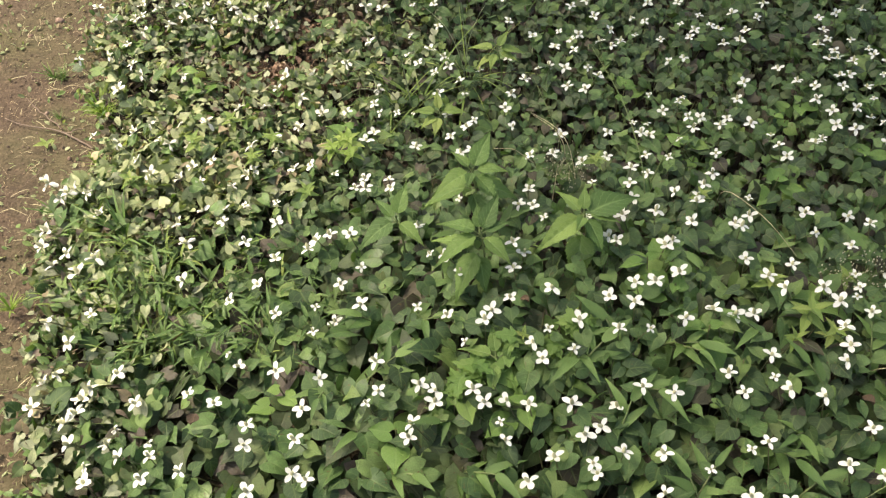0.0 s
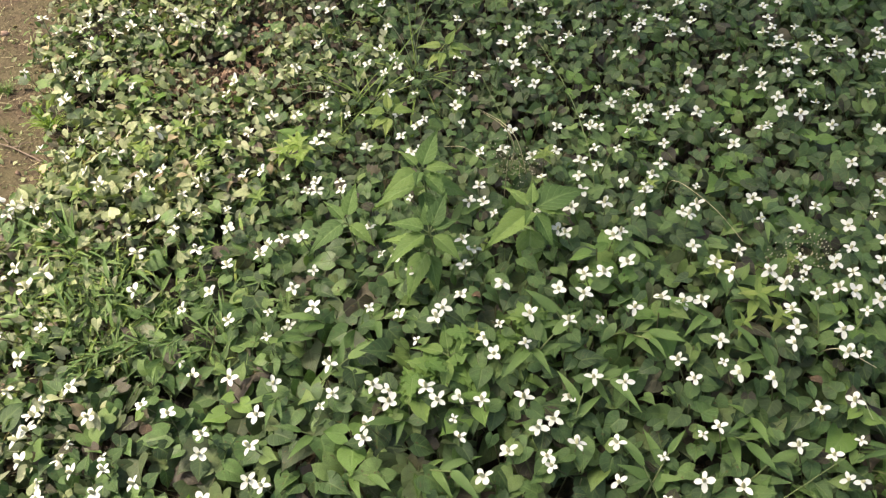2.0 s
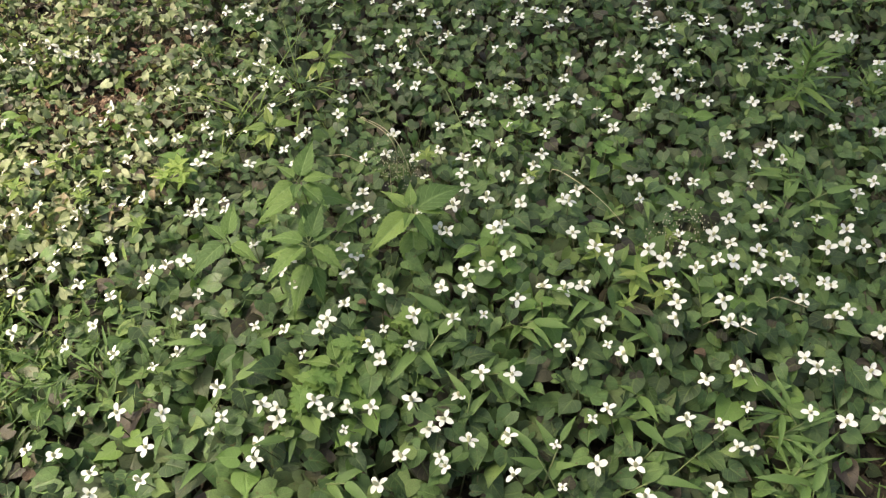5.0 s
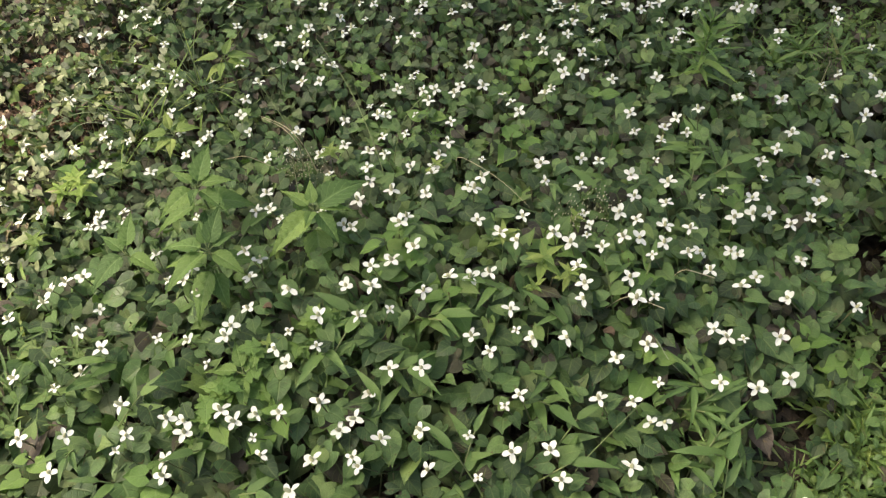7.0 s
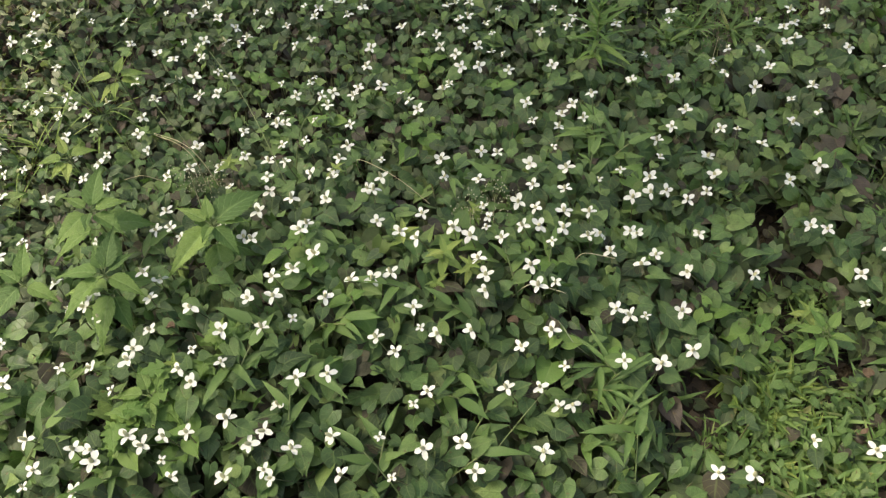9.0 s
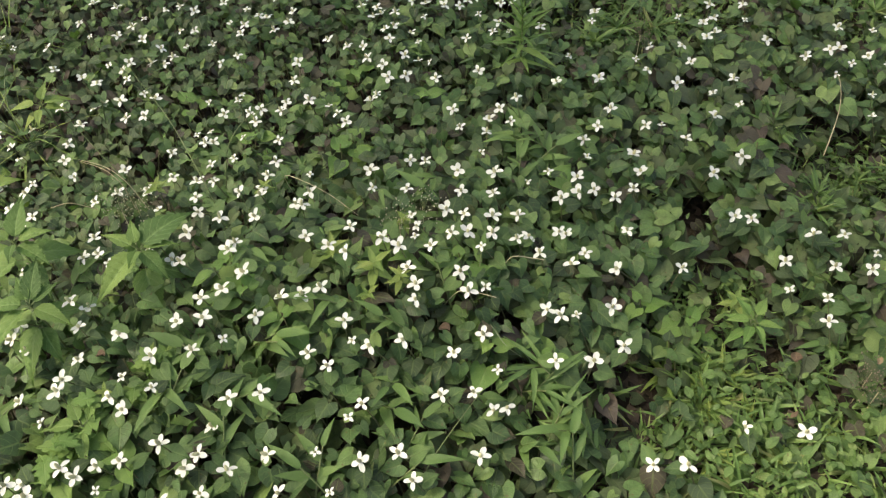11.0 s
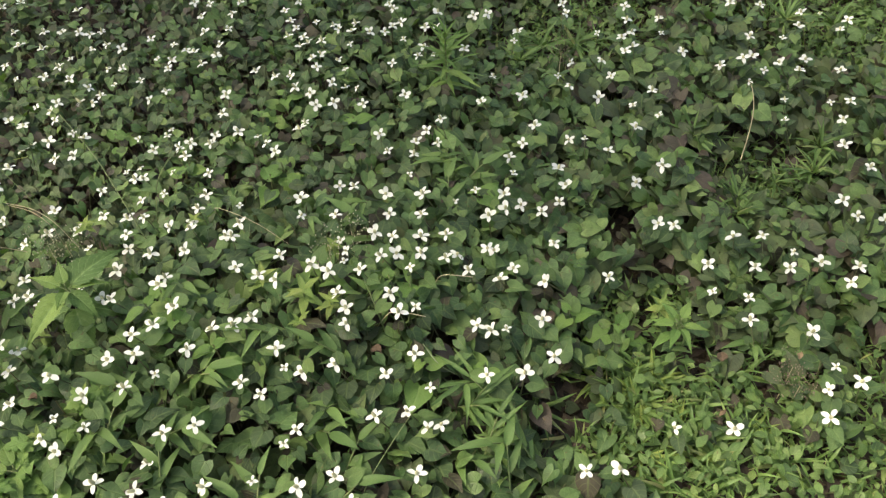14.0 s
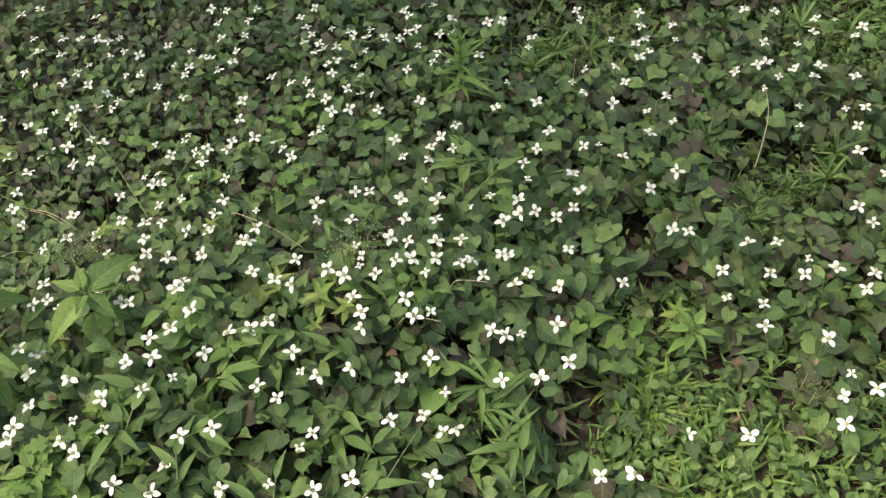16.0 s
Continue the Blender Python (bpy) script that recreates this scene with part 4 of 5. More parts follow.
def toothed_herb(spot, leaves, meshes=TOOTHED_MESH):
    """leaves: compass heading of the tip (degrees from +y, to the left), length, lift of the tip, drop below the stem's top."""
    x, y, z = spot
    herb = new("toothed_leaf_herb")
    herb.location = (x, y, 0)
    g = np.random.default_rng(int(abs(x) * 1000 + y * 100))
    s = np.linspace(0, 1, 8)
    bend = 0.02 * np.sin(s * 3)
    pts = np.stack([bend, -bend * 0.5, (z + 0.004) * s], 1)
    pts -= np.array([pts[-1, 0], pts[-1, 1], 0]) * s[:, None]
    part("stem", mesh_of("stem", [tube(pts, 0.0032 - 0.0016 * s, 6)], GREEN_STEM), herb, label="upright green stem")
    for j, (heading, length, lift, drop) in enumerate(leaves):
        a = radians(heading)
        base = Vector((-math.sin(a) * 0.012, math.cos(a) * 0.012, z - drop))
        part("leaf", meshes[j % 3], herb, turned(base, a, radians(lift), g.uniform(-0.2, 0.2), length))
        stalk = tube(np.stack([np.linspace(0, base.x, 3), np.linspace(0, base.y, 3), np.linspace(z - drop - 0.006, base.z, 3)], 1), np.full(3, 0.0011), 5)
        part("leaf_stalk", mesh_of("leaf_stalk", [stalk], GREEN_STEM), herb)
    return tagged(herb, "tall light green herb with large toothed veined leaves", "herb", "toothed herbs above the bed")


toothed_herb((0.055, 1.234, 0.315), [(-25, 0.085, 35, 0), (125, 0.078, 5, 0.004), (-140, 0.080, 0, 0.008), (45, 0.05, 25, 0.0), (-90, 0.06, 20, 0.0), (170, 0.05, 20, 0.0), (100, 0.10, -12, 0.05), (-80, 0.105, -10, 0.05), (-160, 0.09, -15, 0.06)])
toothed_herb((0.069, 1.056, 0.330), [(-28, 0.075, 40, 0), (70, 0.070, 15, 0.002), (125, 0.095, -5, 0.006), (-130, 0.070, -5, 0.01), (10, 0.045, 45, 0), (-70, 0.055, 20, 0.003), (150, 0.10, -20, 0.055), (-170, 0.07, -22, 0.06), (-75, 0.09, -15, 0.05), (60, 0.10, -8, 0.05)])
toothed_herb((0.269, 1.108, 0.330), [(48, 0.060, 25, 0), (-62, 0.115, 15, 0.004), (128, 0.110, -5, 0.006), (-150, 0.070, -15, 0.006), (0, 0.045, 45, 0), (160, 0.05, 25, 0), (-100, 0.06, 10, 0.003), (175, 0.10, -30, 0.05), (85, 0.09, -10, 0.06), (-110, 0.09, -15, 0.06)])
toothed_herb((-0.097, 1.158, 0.250), [(-15, 0.07, 40, 0), (130, 0.085, 0, 0.006), (-130, 0.07, -5, 0.01), (40, 0.06, 20, 0.01)])
toothed_herb((0.124, 1.774, 0.205), [(80, 0.062, 5, 0), (-80, 0.066, 5, 0.004), (-30, 0.052, 35, 0), (160, 0.046, -10, 0.01), (120, 0.05, 0, 0.02), (-115, 0.05, 0, 0.01)], [mesh_of("leaf", [h], PALE) for h in TOOTHED])
toothed_herb((-0.016, 1.571, 0.170), [(90, 0.055, 10, 0), (-80, 0.055, 10, 0), (10, 0.05, 35, 0), (170, 0.05, -5, 0.01), (130, 0.045, 5, 0.01), (-40, 0.045, 20, 0.01)], [mesh_of("leaf", [h], PALE) for h in TOOTHED])
toothed_herb((0.10, 0.835, 0.245), [(70, 0.06, 5, 0), (-70, 0.055, 5, 0), (170, 0.06, -10, 0.008), (10, 0.05, 30, 0)])
toothed_herb((1.318, 0.600, 0.150), [(70, 0.048, 15, 0), (-60, 0.05, 15, 0), (170, 0.052, 0, 0.008), (10, 0.045, 30, 0), (125, 0.048, 10, 0.01), (-130, 0.048, 10, 0.01), (30, 0.05, 0, 0.02), (-20, 0.05, 0, 0.02), (-90, 0.055, -5, 0.03), (90, 0.055, -5, 0.03)], [mesh_of("leaf", [blade(1.0, w, toothed_profile, 46, 7, f, 0.3, wave=0.015, teeth=9.999, seed=66)], FRESH) for w, f in ((0.38, 0.3), (0.44, 0.2), (0.34, 0.35))])

# ---------------------------------------------------------------- dayflower-like herbs with narrow leaves


FINE_MESH = [mesh_of("leaf", [blade(1.0, w, lance_profile, 8, 3, 0.4, d, curl=c, wave=0.015, seed=190 + i)], LANCE) for i, (w, d, c) in enumerate([(0.13, 0.2, 0.0), (0.15, 0.4, 0.06), (0.12, 0.1, -0.05), (0.16, 0.55, 0.0)])]


def narrow_herb(k, meshes, n_leaf, length):
    g = np.random.default_rng(700 + k)
    herb = new("dayflower_herb")
    heading = g.uniform(-0.4, 0.4)
    pts = arc((0, 0, -0.14), heading + math.pi / 2, 0.10, 0.17, 0.03, 8)
    pts -= pts[-1]
    part("stem", mesh_of("stem", [tube(pts, np.linspace(0.0024, 0.0012, 8), 6)], GREEN_STEM), herb, label="soft jointed green stem")
    for j in range(n_leaf):
        p = pts[min(7, 2 + j * 5 // (n_leaf - 1))]
        a = heading + (1.15 if j % 2 else -1.15) * (1 - 0.07 * j) + g.uniform(-0.45, 0.45)
        if j == n_leaf - 1:
            a = heading + g.uniform(-0.3, 0.3)
        part("leaf", meshes[int(g.integers(4))], herb, turned(p, a, g.uniform(0.15, 0.6), g.uniform(-0.3, 0.3), length * g.uniform(0.75, 1.2)))
    return tagged(herb, "fresh green dayflower herb with narrow pointed leaves", "herb", "narrow-leaved herbs in the bed")


NARROW = [narrow_herb(k, LANCE_MESH, 7, 0.062) for k in range(6)]
STAR = [narrow_herb(40 + k, FINE_MESH, 12, 0.072) for k in range(3)]
FINE = [narrow_herb(20 + k, FINE_MESH, 11, 0.052) for k in range(4)]
narrow_spots = [(-0.167, 0.735), (-0.222, 0.79), (0.596, 0.654), (-0.634, 1.155), (-0.394, 0.999), (-0.083, 0.858), (0.238, 0.814), (0.538, 0.873),
    (0.448, 0.821), (-0.155, 0.967), (0.45, 1.052), (0.415, 0.622), (-0.84, 1.245), (-0.534, 0.969), (-0.612, 0.927), (-0.043, 0.646),
    (0.637, 0.63), (0.893, 0.63), (0.86, 0.60), (0.88, 0.57), (0.87, 0.655), (1.129, 1.251), (1.16, 1.24), (1.10, 1.215), (1.09, 1.16), (1.18, 1.16), (0.452, 0.843), (0.808, 0.52), (0.634, 0.806), (0.87, 0.518),
    (1.442, 0.504), (0.605, 0.561), (0.326, 0.741), (1.146, 1.197), (-0.58, 1.08), (-0.50, 1.03), (-0.66, 1.00), (-0.70, 1.13)]
narrow_spots += [(-0.60, 1.12), (-0.55, 1.15), (-0.68, 1.06), (-0.62, 1.18), (-0.56, 1.00), (-0.45, 0.95), (-0.40, 0.93), (-0.72, 1.20), (-0.35, 1.02), (0.90, 0.55), (0.84, 0.64)]
for _ in range(18):
    narrow_spots.append((rng.uniform(-0.25, 1.0), rng.uniform(0.45, 1.25)))
laid = set()
for x, y in narrow_spots:
    kinds = FINE if x < -0.3 else STAR if 0.82 < x < 0.95 and 0.54 < y < 0.7 else NARROW
    k = int(rng.integers(len(kinds)))
    m = Matrix.Translation((x, y, top_z(x, y) + rng.uniform(0.012, 0.03))) @ Matrix.Rotation(rng.uniform(0, 6.28), 4, "Z")
    if kinds[k].name in laid:
        copy_thing(kinds[k], m)
    else:
        laid.add(kinds[k].name)
        kinds[k].matrix_basis = m

# ---------------------------------------------------------------- grasses


THINS = [blade(1.0, w, strip_profile, 8, 3, 0.4, d, curl=c, wave=0.0, seed=130 + k) for k, (w, d, c) in enumerate([(0.018, 0.5, 0.05), (0.022, 0.9, -0.1), (0.015, 0.25, 0.0), (0.023, 0.7, 0.12)])]
MIDS = [blade(1.0, w, strip_profile, 7, 3, 0.4, d, curl=c, wave=0.0, seed=140 + k) for k, (w, d, c) in enumerate([(0.05, 0.35, 0.05), (0.06, 0.6, -0.1), (0.045, 0.2, 0.0)])]
THIN_MESH = [mesh_of("blade", [h], PALE) for h in THINS]
MID_MESH = [mesh_of("blade", [h], GRASS) for h in MIDS]


def grass_tuft(k, blades, length, spread, lift, meshes):
    g = np.random.default_rng(800 + k)
    tuft = new("grass_tuft")
    for j in range(blades):
        a = g.uniform(0, 6.28)
        r = g.uniform(0, 0.012)
        part("blade", meshes[int(g.integers(len(meshes)))], tuft, turned((-r * math.sin(a), r * math.cos(a), 0), a, radians(lift) + g.uniform(-spread, spread), g.uniform(-0.5, 0.5), length * g.uniform(0.6, 1.15)))
    return tagged(tuft, "tuft of light green grass with arching blades", "grass", "grass tufts")


def put_copies(thing, rows):
    """rows: x, y, z, turn in degrees, size."""
    for i, (x, y, z, turn, s) in enumerate(rows):
        m = pose(x, y, z, 0, 0, turn)
        ob = copy_thing(thing, m) if i else thing
        ob.matrix_basis = m
        ob.scale = (s, s, s)


put_copies(grass_tuft(0, 30, 0.115, 0.3, 66, MID_MESH), [(-1.088, 1.87, 0.0, 40, 0.42), (-1.06, 1.86, 0.0, 140, 0.36), (-1.02, 1.70, 0.0, 200, 0.26), (-0.717, 1.25, 0.05, 10, 1.0), (-0.883, 1.33, 0.02, 90, 0.8)])
put_copies(grass_tuft(3, 40, 0.085, 0.35, 58, [mesh_of("blade", [h], LIME) for h in MIDS + STRIPS[2:3]]), [(-0.905, 1.705, 0.03, 0, 0.72), (-0.885, 1.685, 0.03, 120, 0.65), (-0.865, 1.53, 0.0, 60, 0.5), (-0.80, 1.30, 0.04, 200, 0.8), (-0.93, 1.07, 0.02, 300, 0.5)])
put_copies(grass_tuft(1, 18, 0.085, 0.4, 42, STRIP_MESH), [(1.239, 0.583, 0.03, 0, 1.0), (1.172, 0.529, 0.03, 70, 1.0), (1.249, 0.418, 0.02, 200, 1.0), (1.257, 0.347, 0.02, 260, 1.0), (1.137, 0.36, 0.02, 310, 0.9), (1.795, 1.053, 0.08, 20, 0.6), (1.832, 0.869, 0.06, 90, 0.6), (1.893, 0.858, 0.06, 150, 0.6), (1.615, 1.594, 0.08, 40, 0.95), (1.70, 1.55, 0.08, 120, 0.9), (1.532, 1.58, 0.07, 220, 0.9), (2.40, 1.27, 0.08, 30, 1.0), (2.30, 1.36, 0.08, 170, 0.95), (1.367, 0.30, 0.02, 330, 0.9), (1.418, 0.487, 0.03, 15, 0.9), (1.00, 0.62, 0.03, 60, 0.9)])
put_copies(grass_tuft(5, 18, 0.085, 0.4, 42, STRIP_MESH), [(1.73, 1.07, 0.10, 45, 0.9), (1.70, 0.86, 0.08, 100, 0.8), (1.66, 0.82, 0.08, 160, 0.8), (1.92, 0.84, 0.08, 220, 0.9), (2.0, 0.90, 0.08, 280, 0.9), (1.21, 0.63, 0.03, 5, 0.9), (1.17, 0.57, 0.03, 95, 0.8), (1.21, 0.60, 0.03, 185, 0.9), (1.19, 0.44, 0.02, 275, 0.9), (1.22, 0.51, 0.02, 35, 0.8)])
put_copies(grass_tuft(4, 16, 0.07, 0.45, 50, [mesh_of("blade", [h], PALE) for h in STRIPS]), [(1.15, 0.62, 0.03, 0, 1.0), (1.19, 0.54, 0.03, 60, 1.0), (1.24, 0.56, 0.03, 210, 0.9), (1.16, 0.48, 0.02, 300, 0.9), (1.24, 0.46, 0.02, 20, 0.9), (1.13, 0.44, 0.02, 80, 0.8), (1.34, 0.38, 0.02, 130, 0.8), (1.22, 0.38, 0.02, 250, 0.9)])
put_copies(grass_tuft(2, 14, 0.23, 0.45, 58, THIN_MESH), [(-0.071, 1.712, 0.07, 0, 1.0), (0.058, 1.80, 0.07, 120, 1.0), (-0.13, 1.68, 0.06, 220, 0.75), (0.05, 2.25, 0.05, 80, 1.1)])


def long_stalk(rows, name, label, material, radius):
    """A single bent stalk through a few places."""
    p = np.array(rows, float)
    t = np.linspace(0, len(p) - 1, 14)
    base = np.stack([np.interp(t, np.arange(len(p)), p[:, i]) for i in range(3)], 1)
    for _ in range(3):
        base[1:-1] = 0.25 * base[:-2] + 0.5 * base[1:-1] + 0.25 * base[2:]
    ob = new(name, mesh_of(name, [tube(base, np.linspace(radius, radius * 0.45, 14), 6)], material))
    return tagged(ob, label, "grass stalk", "single stalks over the bed")


long_stalk([(1.74, 0.915, 0.14), (1.79, 0.955, 0.185), (1.835, 1.00, 0.21), (1.872, 1.061, 0.222), (1.866, 1.072, 0.22)], "dry_stalk", "pale dry bent stalk over green leaves", STRAW, 0.0014)
long_stalk([(0.30, 1.36, 0.14), (0.273, 1.381, 0.25), (0.241, 1.418, 0.272), (0.191, 1.479, 0.255)], "grass_stalk", "thin arching pale grass stalk", STRAW, 0.0011)
long_stalk([(0.44, 1.25, 0.14), (0.421, 1.296, 0.27), (0.398, 1.492, 0.285), (0.352, 1.721, 0.255)], "grass_stalk", "thin arching green grass stalk", GREEN_STEM, 0.0015)
long_stalk([(0.46, 1.36, 0.14), (0.489, 1.384, 0.26), (0.551, 1.427, 0.285), (0.625, 1.475, 0.265)], "grass_stalk", "thin arching green grass stalk", GREEN_STEM, 0.0015)
long_stalk([(0.60, 1.30, 0.14), (0.57, 1.24, 0.285), (0.64, 1.13, 0.295), (0.68, 1.06, 0.275)], "grass_stalk", "thin arching pale grass stalk", STRAW, 0.0009)
long_stalk([(0.30, 1.40, 0.12), (0.24, 1.48, 0.24), (0.20, 1.57, 0.28)], "grass_stalk", "thin arching green grass stalk", GREEN_STEM, 0.0014)
for rows, radius in (
    ([(-0.087, 1.695, 0.06), (-0.111, 1.686, 0.24), (-0.138, 1.657, 0.40)], 0.0017),
    ([(-0.113, 1.706, 0.06), (-0.150, 1.645, 0.19), (-0.201, 1.633, 0.22), (-0.286, 1.639, 0.19)], 0.0014),
    ([(-0.123, 1.699, 0.06), (-0.171, 1.636, 0.18), (-0.217, 1.629, 0.19), (-0.267, 1.624, 0.15)], 0.0012),
    ([(-0.159, 1.725, 0.06), (-0.189, 1.706, 0.18), (-0.230, 1.718, 0.20)], 0.0012),
    ([(0.066, 1.809, 0.06), (0.045, 1.807, 0.20), (0.030, 1.788, 0.33)], 0.0016),
    ([(0.055, 1.809, 0.06), (0.025, 1.797, 0.19), (-0.008, 1.822, 0.24), (-0.065, 1.870, 0.26)], 0.0014),
    ([(0.044, 1.814, 0.06), (0.050, 1.807, 0.20), (0.077, 1.814, 0.28), (0.091, 1.835, 0.29)], 0.0013)):
    long_stalk(rows, "grass_stalk", "long pale green arching grass blade over leaves", PALE_BLADE, radius)
long_stalk([(0.265, 1.414, 0.12), (0.266, 1.371, 0.25), (0.239, 1.412, 0.27), (0.195, 1.465, 0.26)], "grass_stalk", "thin arching pale grass stalk", STRAW, 0.0011)
long_stalk([(0.197, 1.374, 0.20), (0.151, 1.377, 0.24), (0.109, 1.397, 0.22)], "grass_stalk", "thin arching pale grass stalk", STRAW, 0.0010)
long_stalk([(0.835, 0.809, 0.17), (0.818, 0.732, 0.24), (0.824, 0.693, 0.23), (0.850, 0.678, 0.20)], "grass_stalk", "thin pale bent grass stalk", PALE_BLADE, 0.0011)
long_stalk([(0.975, 0.836, 0.24), (0.911, 0.852, 0.27), (0.899, 0.872, 0.20)], "grass_stalk", "thin pale bent grass stalk", STRAW, 0.0010)
long_stalk([(0.60, 0.55, 0.15), (0.613, 0.554, 0.20), (0.684, 0.583, 0.25), (0.736, 0.609, 0.265)], "grass_stalk", "thin pale green stalk between the flowers", GREEN_STEM, 0.0012)
long_stalk([(0.76, 0.86, 0.16), (0.79, 0.82, 0.27), (0.84, 0.77, 0.275)], "grass_stalk", "thin pale bent grass stalk", STRAW, 0.0012)

# ---------------------------------------------------------------- herbs with lobed leaves
LOBED = [blade(1.0, w, heart_profile, 30, 7, f, d, 0.2, 0.03, teeth=3.999, deep=0.75, seed=150 + k) for k, (w, f, d) in enumerate([(0.75, 0.1, 0.2), (0.85, 0.2, 0.3)])]
LOBED_MESH = [mesh_of("leaf", [h], FRESH) for h in LOBED]


def lobed_herb(k):
    g = np.random.default_rng(970 + k)
    herb = new("lobed_leaf_herb")
    s = np.linspace(0, 1, 5)
    part("stem", mesh_of("stem", [tube(np.stack([0.008 * s, 0 * s, -0.13 + 0.13 * s], 1), 0.002 - 0.001 * s, 5)], GREEN_STEM), herb)
    for j in range(6):
        part("leaf", LOBED_MESH[j % 2], herb, turned((0.008, 0, -0.008 * j), j * 1.15 + g.uniform(-0.3, 0.3), g.uniform(-0.1, 0.35), g.uniform(-0.25, 0.25), g.uniform(0.035, 0.052)))
    return tagged(herb, "bright green herb with deeply lobed leaves", "herb", "lobed herbs in the bed")


for k, rows in enumerate(([(0.106, 0.823, 0.24, 0, 1.1), (0.262, 0.891, 0.28, 80, 0.8), (0.206, 0.847, 0.272, 150, 0.8), (0.071, 0.821, 0.25, 220, 1.0)], [(0.231, 0.886, 0.285, 30, 0.8), (0.13, 0.86, 0.265, 100, 0.9), (0.04, 0.79, 0.24, 190, 0.9)])):
    put_copies(lobed_herb(k), rows)

# short grass and small leaves of the low patches
loc, size = [], []
for x, y in zip(rng.uniform(0.7, 2.9, 52000), rng.uniform(-0.1, 2.1, 52000)):
    k = meadow(x, y)
    if rng.random() < (0.85 if y > 0.33 else 0.5) * k * (1 - hollow(x, y)) * (0.3 if hummock(x, y, 0.07, 8.8) < -0.08 else 1.0):
        loc.append((x, y, ground_z(x, y) + rng.uniform(0.0, 0.055)))
        size.append(rng.uniform(0.022, 0.054))
n = len(loc)
scatter("short_grass", STRIPS, np.array(loc), rng.uniform(0, 6.28, n), rng.normal(0.75, 0.35, n), rng.normal(0, 0.4, n), np.array(size), GRASS, "short light green grass with broad blades", "grass")
loc, size = [], []
for x, y in zip(rng.uniform(-1.1, 2.9, 60000), rng.uniform(0.05, 2.4, 60000)):
    k = meadow(x, y)
    edge = 0.5 * math.exp(-(((x - edge_x(y) - 0.08) / 0.10) ** 2))
    patchy = hummock(x, y, 0.1, 4.4) > -0.14 - 0.2 * (k > 0)
    among = 0.45 * bed(x, y) * (x > 1.3 and hummock(x, y, 0.14, 18.4) > 0.12)
    if rng.random() < ((0.8 if y > 0.36 else 1.0) * k + edge + among) * patchy * (1 - hollow(x, y)):
        high = top_z(x, y) + rng.uniform(-0.025, 0.012) if rng.random() < among else ground_z(x, y) + rng.uniform(0.01, 0.085) * (1 - 0.4 * (x < -0.5))
        loc.append((x, y, high))
        size.append(rng.uniform(0.013, 0.030))
n = len(loc)
scatter("small_weeds", OVALS, np.array(loc), rng.uniform(0, 6.28, n), rng.normal(0.1, 0.4, n), rng.normal(0, 0.4, n), np.array(size), SMALL, "small oval leaves of low weeds", "weeds")
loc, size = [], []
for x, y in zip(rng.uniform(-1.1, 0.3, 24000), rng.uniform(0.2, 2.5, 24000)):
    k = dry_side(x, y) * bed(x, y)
    # a sun band across the dry side, made of more and larger pale leaves
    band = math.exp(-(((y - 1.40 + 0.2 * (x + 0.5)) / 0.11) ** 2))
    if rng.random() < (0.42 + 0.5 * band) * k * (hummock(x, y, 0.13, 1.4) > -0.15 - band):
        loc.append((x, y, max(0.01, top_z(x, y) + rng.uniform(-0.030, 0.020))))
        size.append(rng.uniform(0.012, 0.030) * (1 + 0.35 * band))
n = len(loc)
scatter("sunlit_weeds", OVALS[:1] + HEARTS + LANCES[:2], np.array(loc), rng.uniform(0, 6.28, n), rng.normal(0.1, 0.65, n), rng.normal(0, 0.65, n), np.array(size), YELLOW, "small yellow-green leaves on the dry side of the bed, toned as sunlit", "weeds")
loc, size = [], []
for x, y in zip(rng.uniform(-0.95, -0.1, 9000), rng.uniform(0.75, 1.35, 9000)):
    k = 1.2 - math.hypot((x + 0.52 - 0.3 * (1.03 - y)) / 0.30, (y - 1.04) / 0.17) + 0.5 * hummock(x, y, 0.1, 17.1)
    if rng.random() < 0.36 * min(1.0, k) * bed(x, y):
        loc.append((x, y, top_z(x, y) + rng.uniform(-0.03, 0.028)))
        size.append(rng.uniform(0.012, 0.045))
n = len(loc)
scatter("narrow_leaf_tangle", LANCES + MIDS[:2] + STRIPS, np.array(loc), rng.uniform(0, 6.28, n), rng.normal(0.2, 0.45, n), rng.normal(0, 0.5, n), np.array(size), SMALL, "thick tangle of small narrow green leaves", "weeds")

loc, size = [], []
for x, y in zip(rng.normal(-0.62, 0.13, 480), rng.normal(1.13, 0.08, 480)):
    if rng.random() < 0.75 * bed(x, y):
        loc.append((x, y, top_z(x, y) + rng.uniform(-0.035, 0.012)))
        size.append(rng.uniform(0.022, 0.056))
n = len(loc)
scatter("light_grass_blades", MIDS + STRIPS[:2], np.array(loc), rng.uniform(0, 6.28, n), rng.normal(0.55, 0.4, n), rng.normal(0, 0.5, n), np.array(size), PALE, "light yellow-green grass blades among small leaves", "grass")


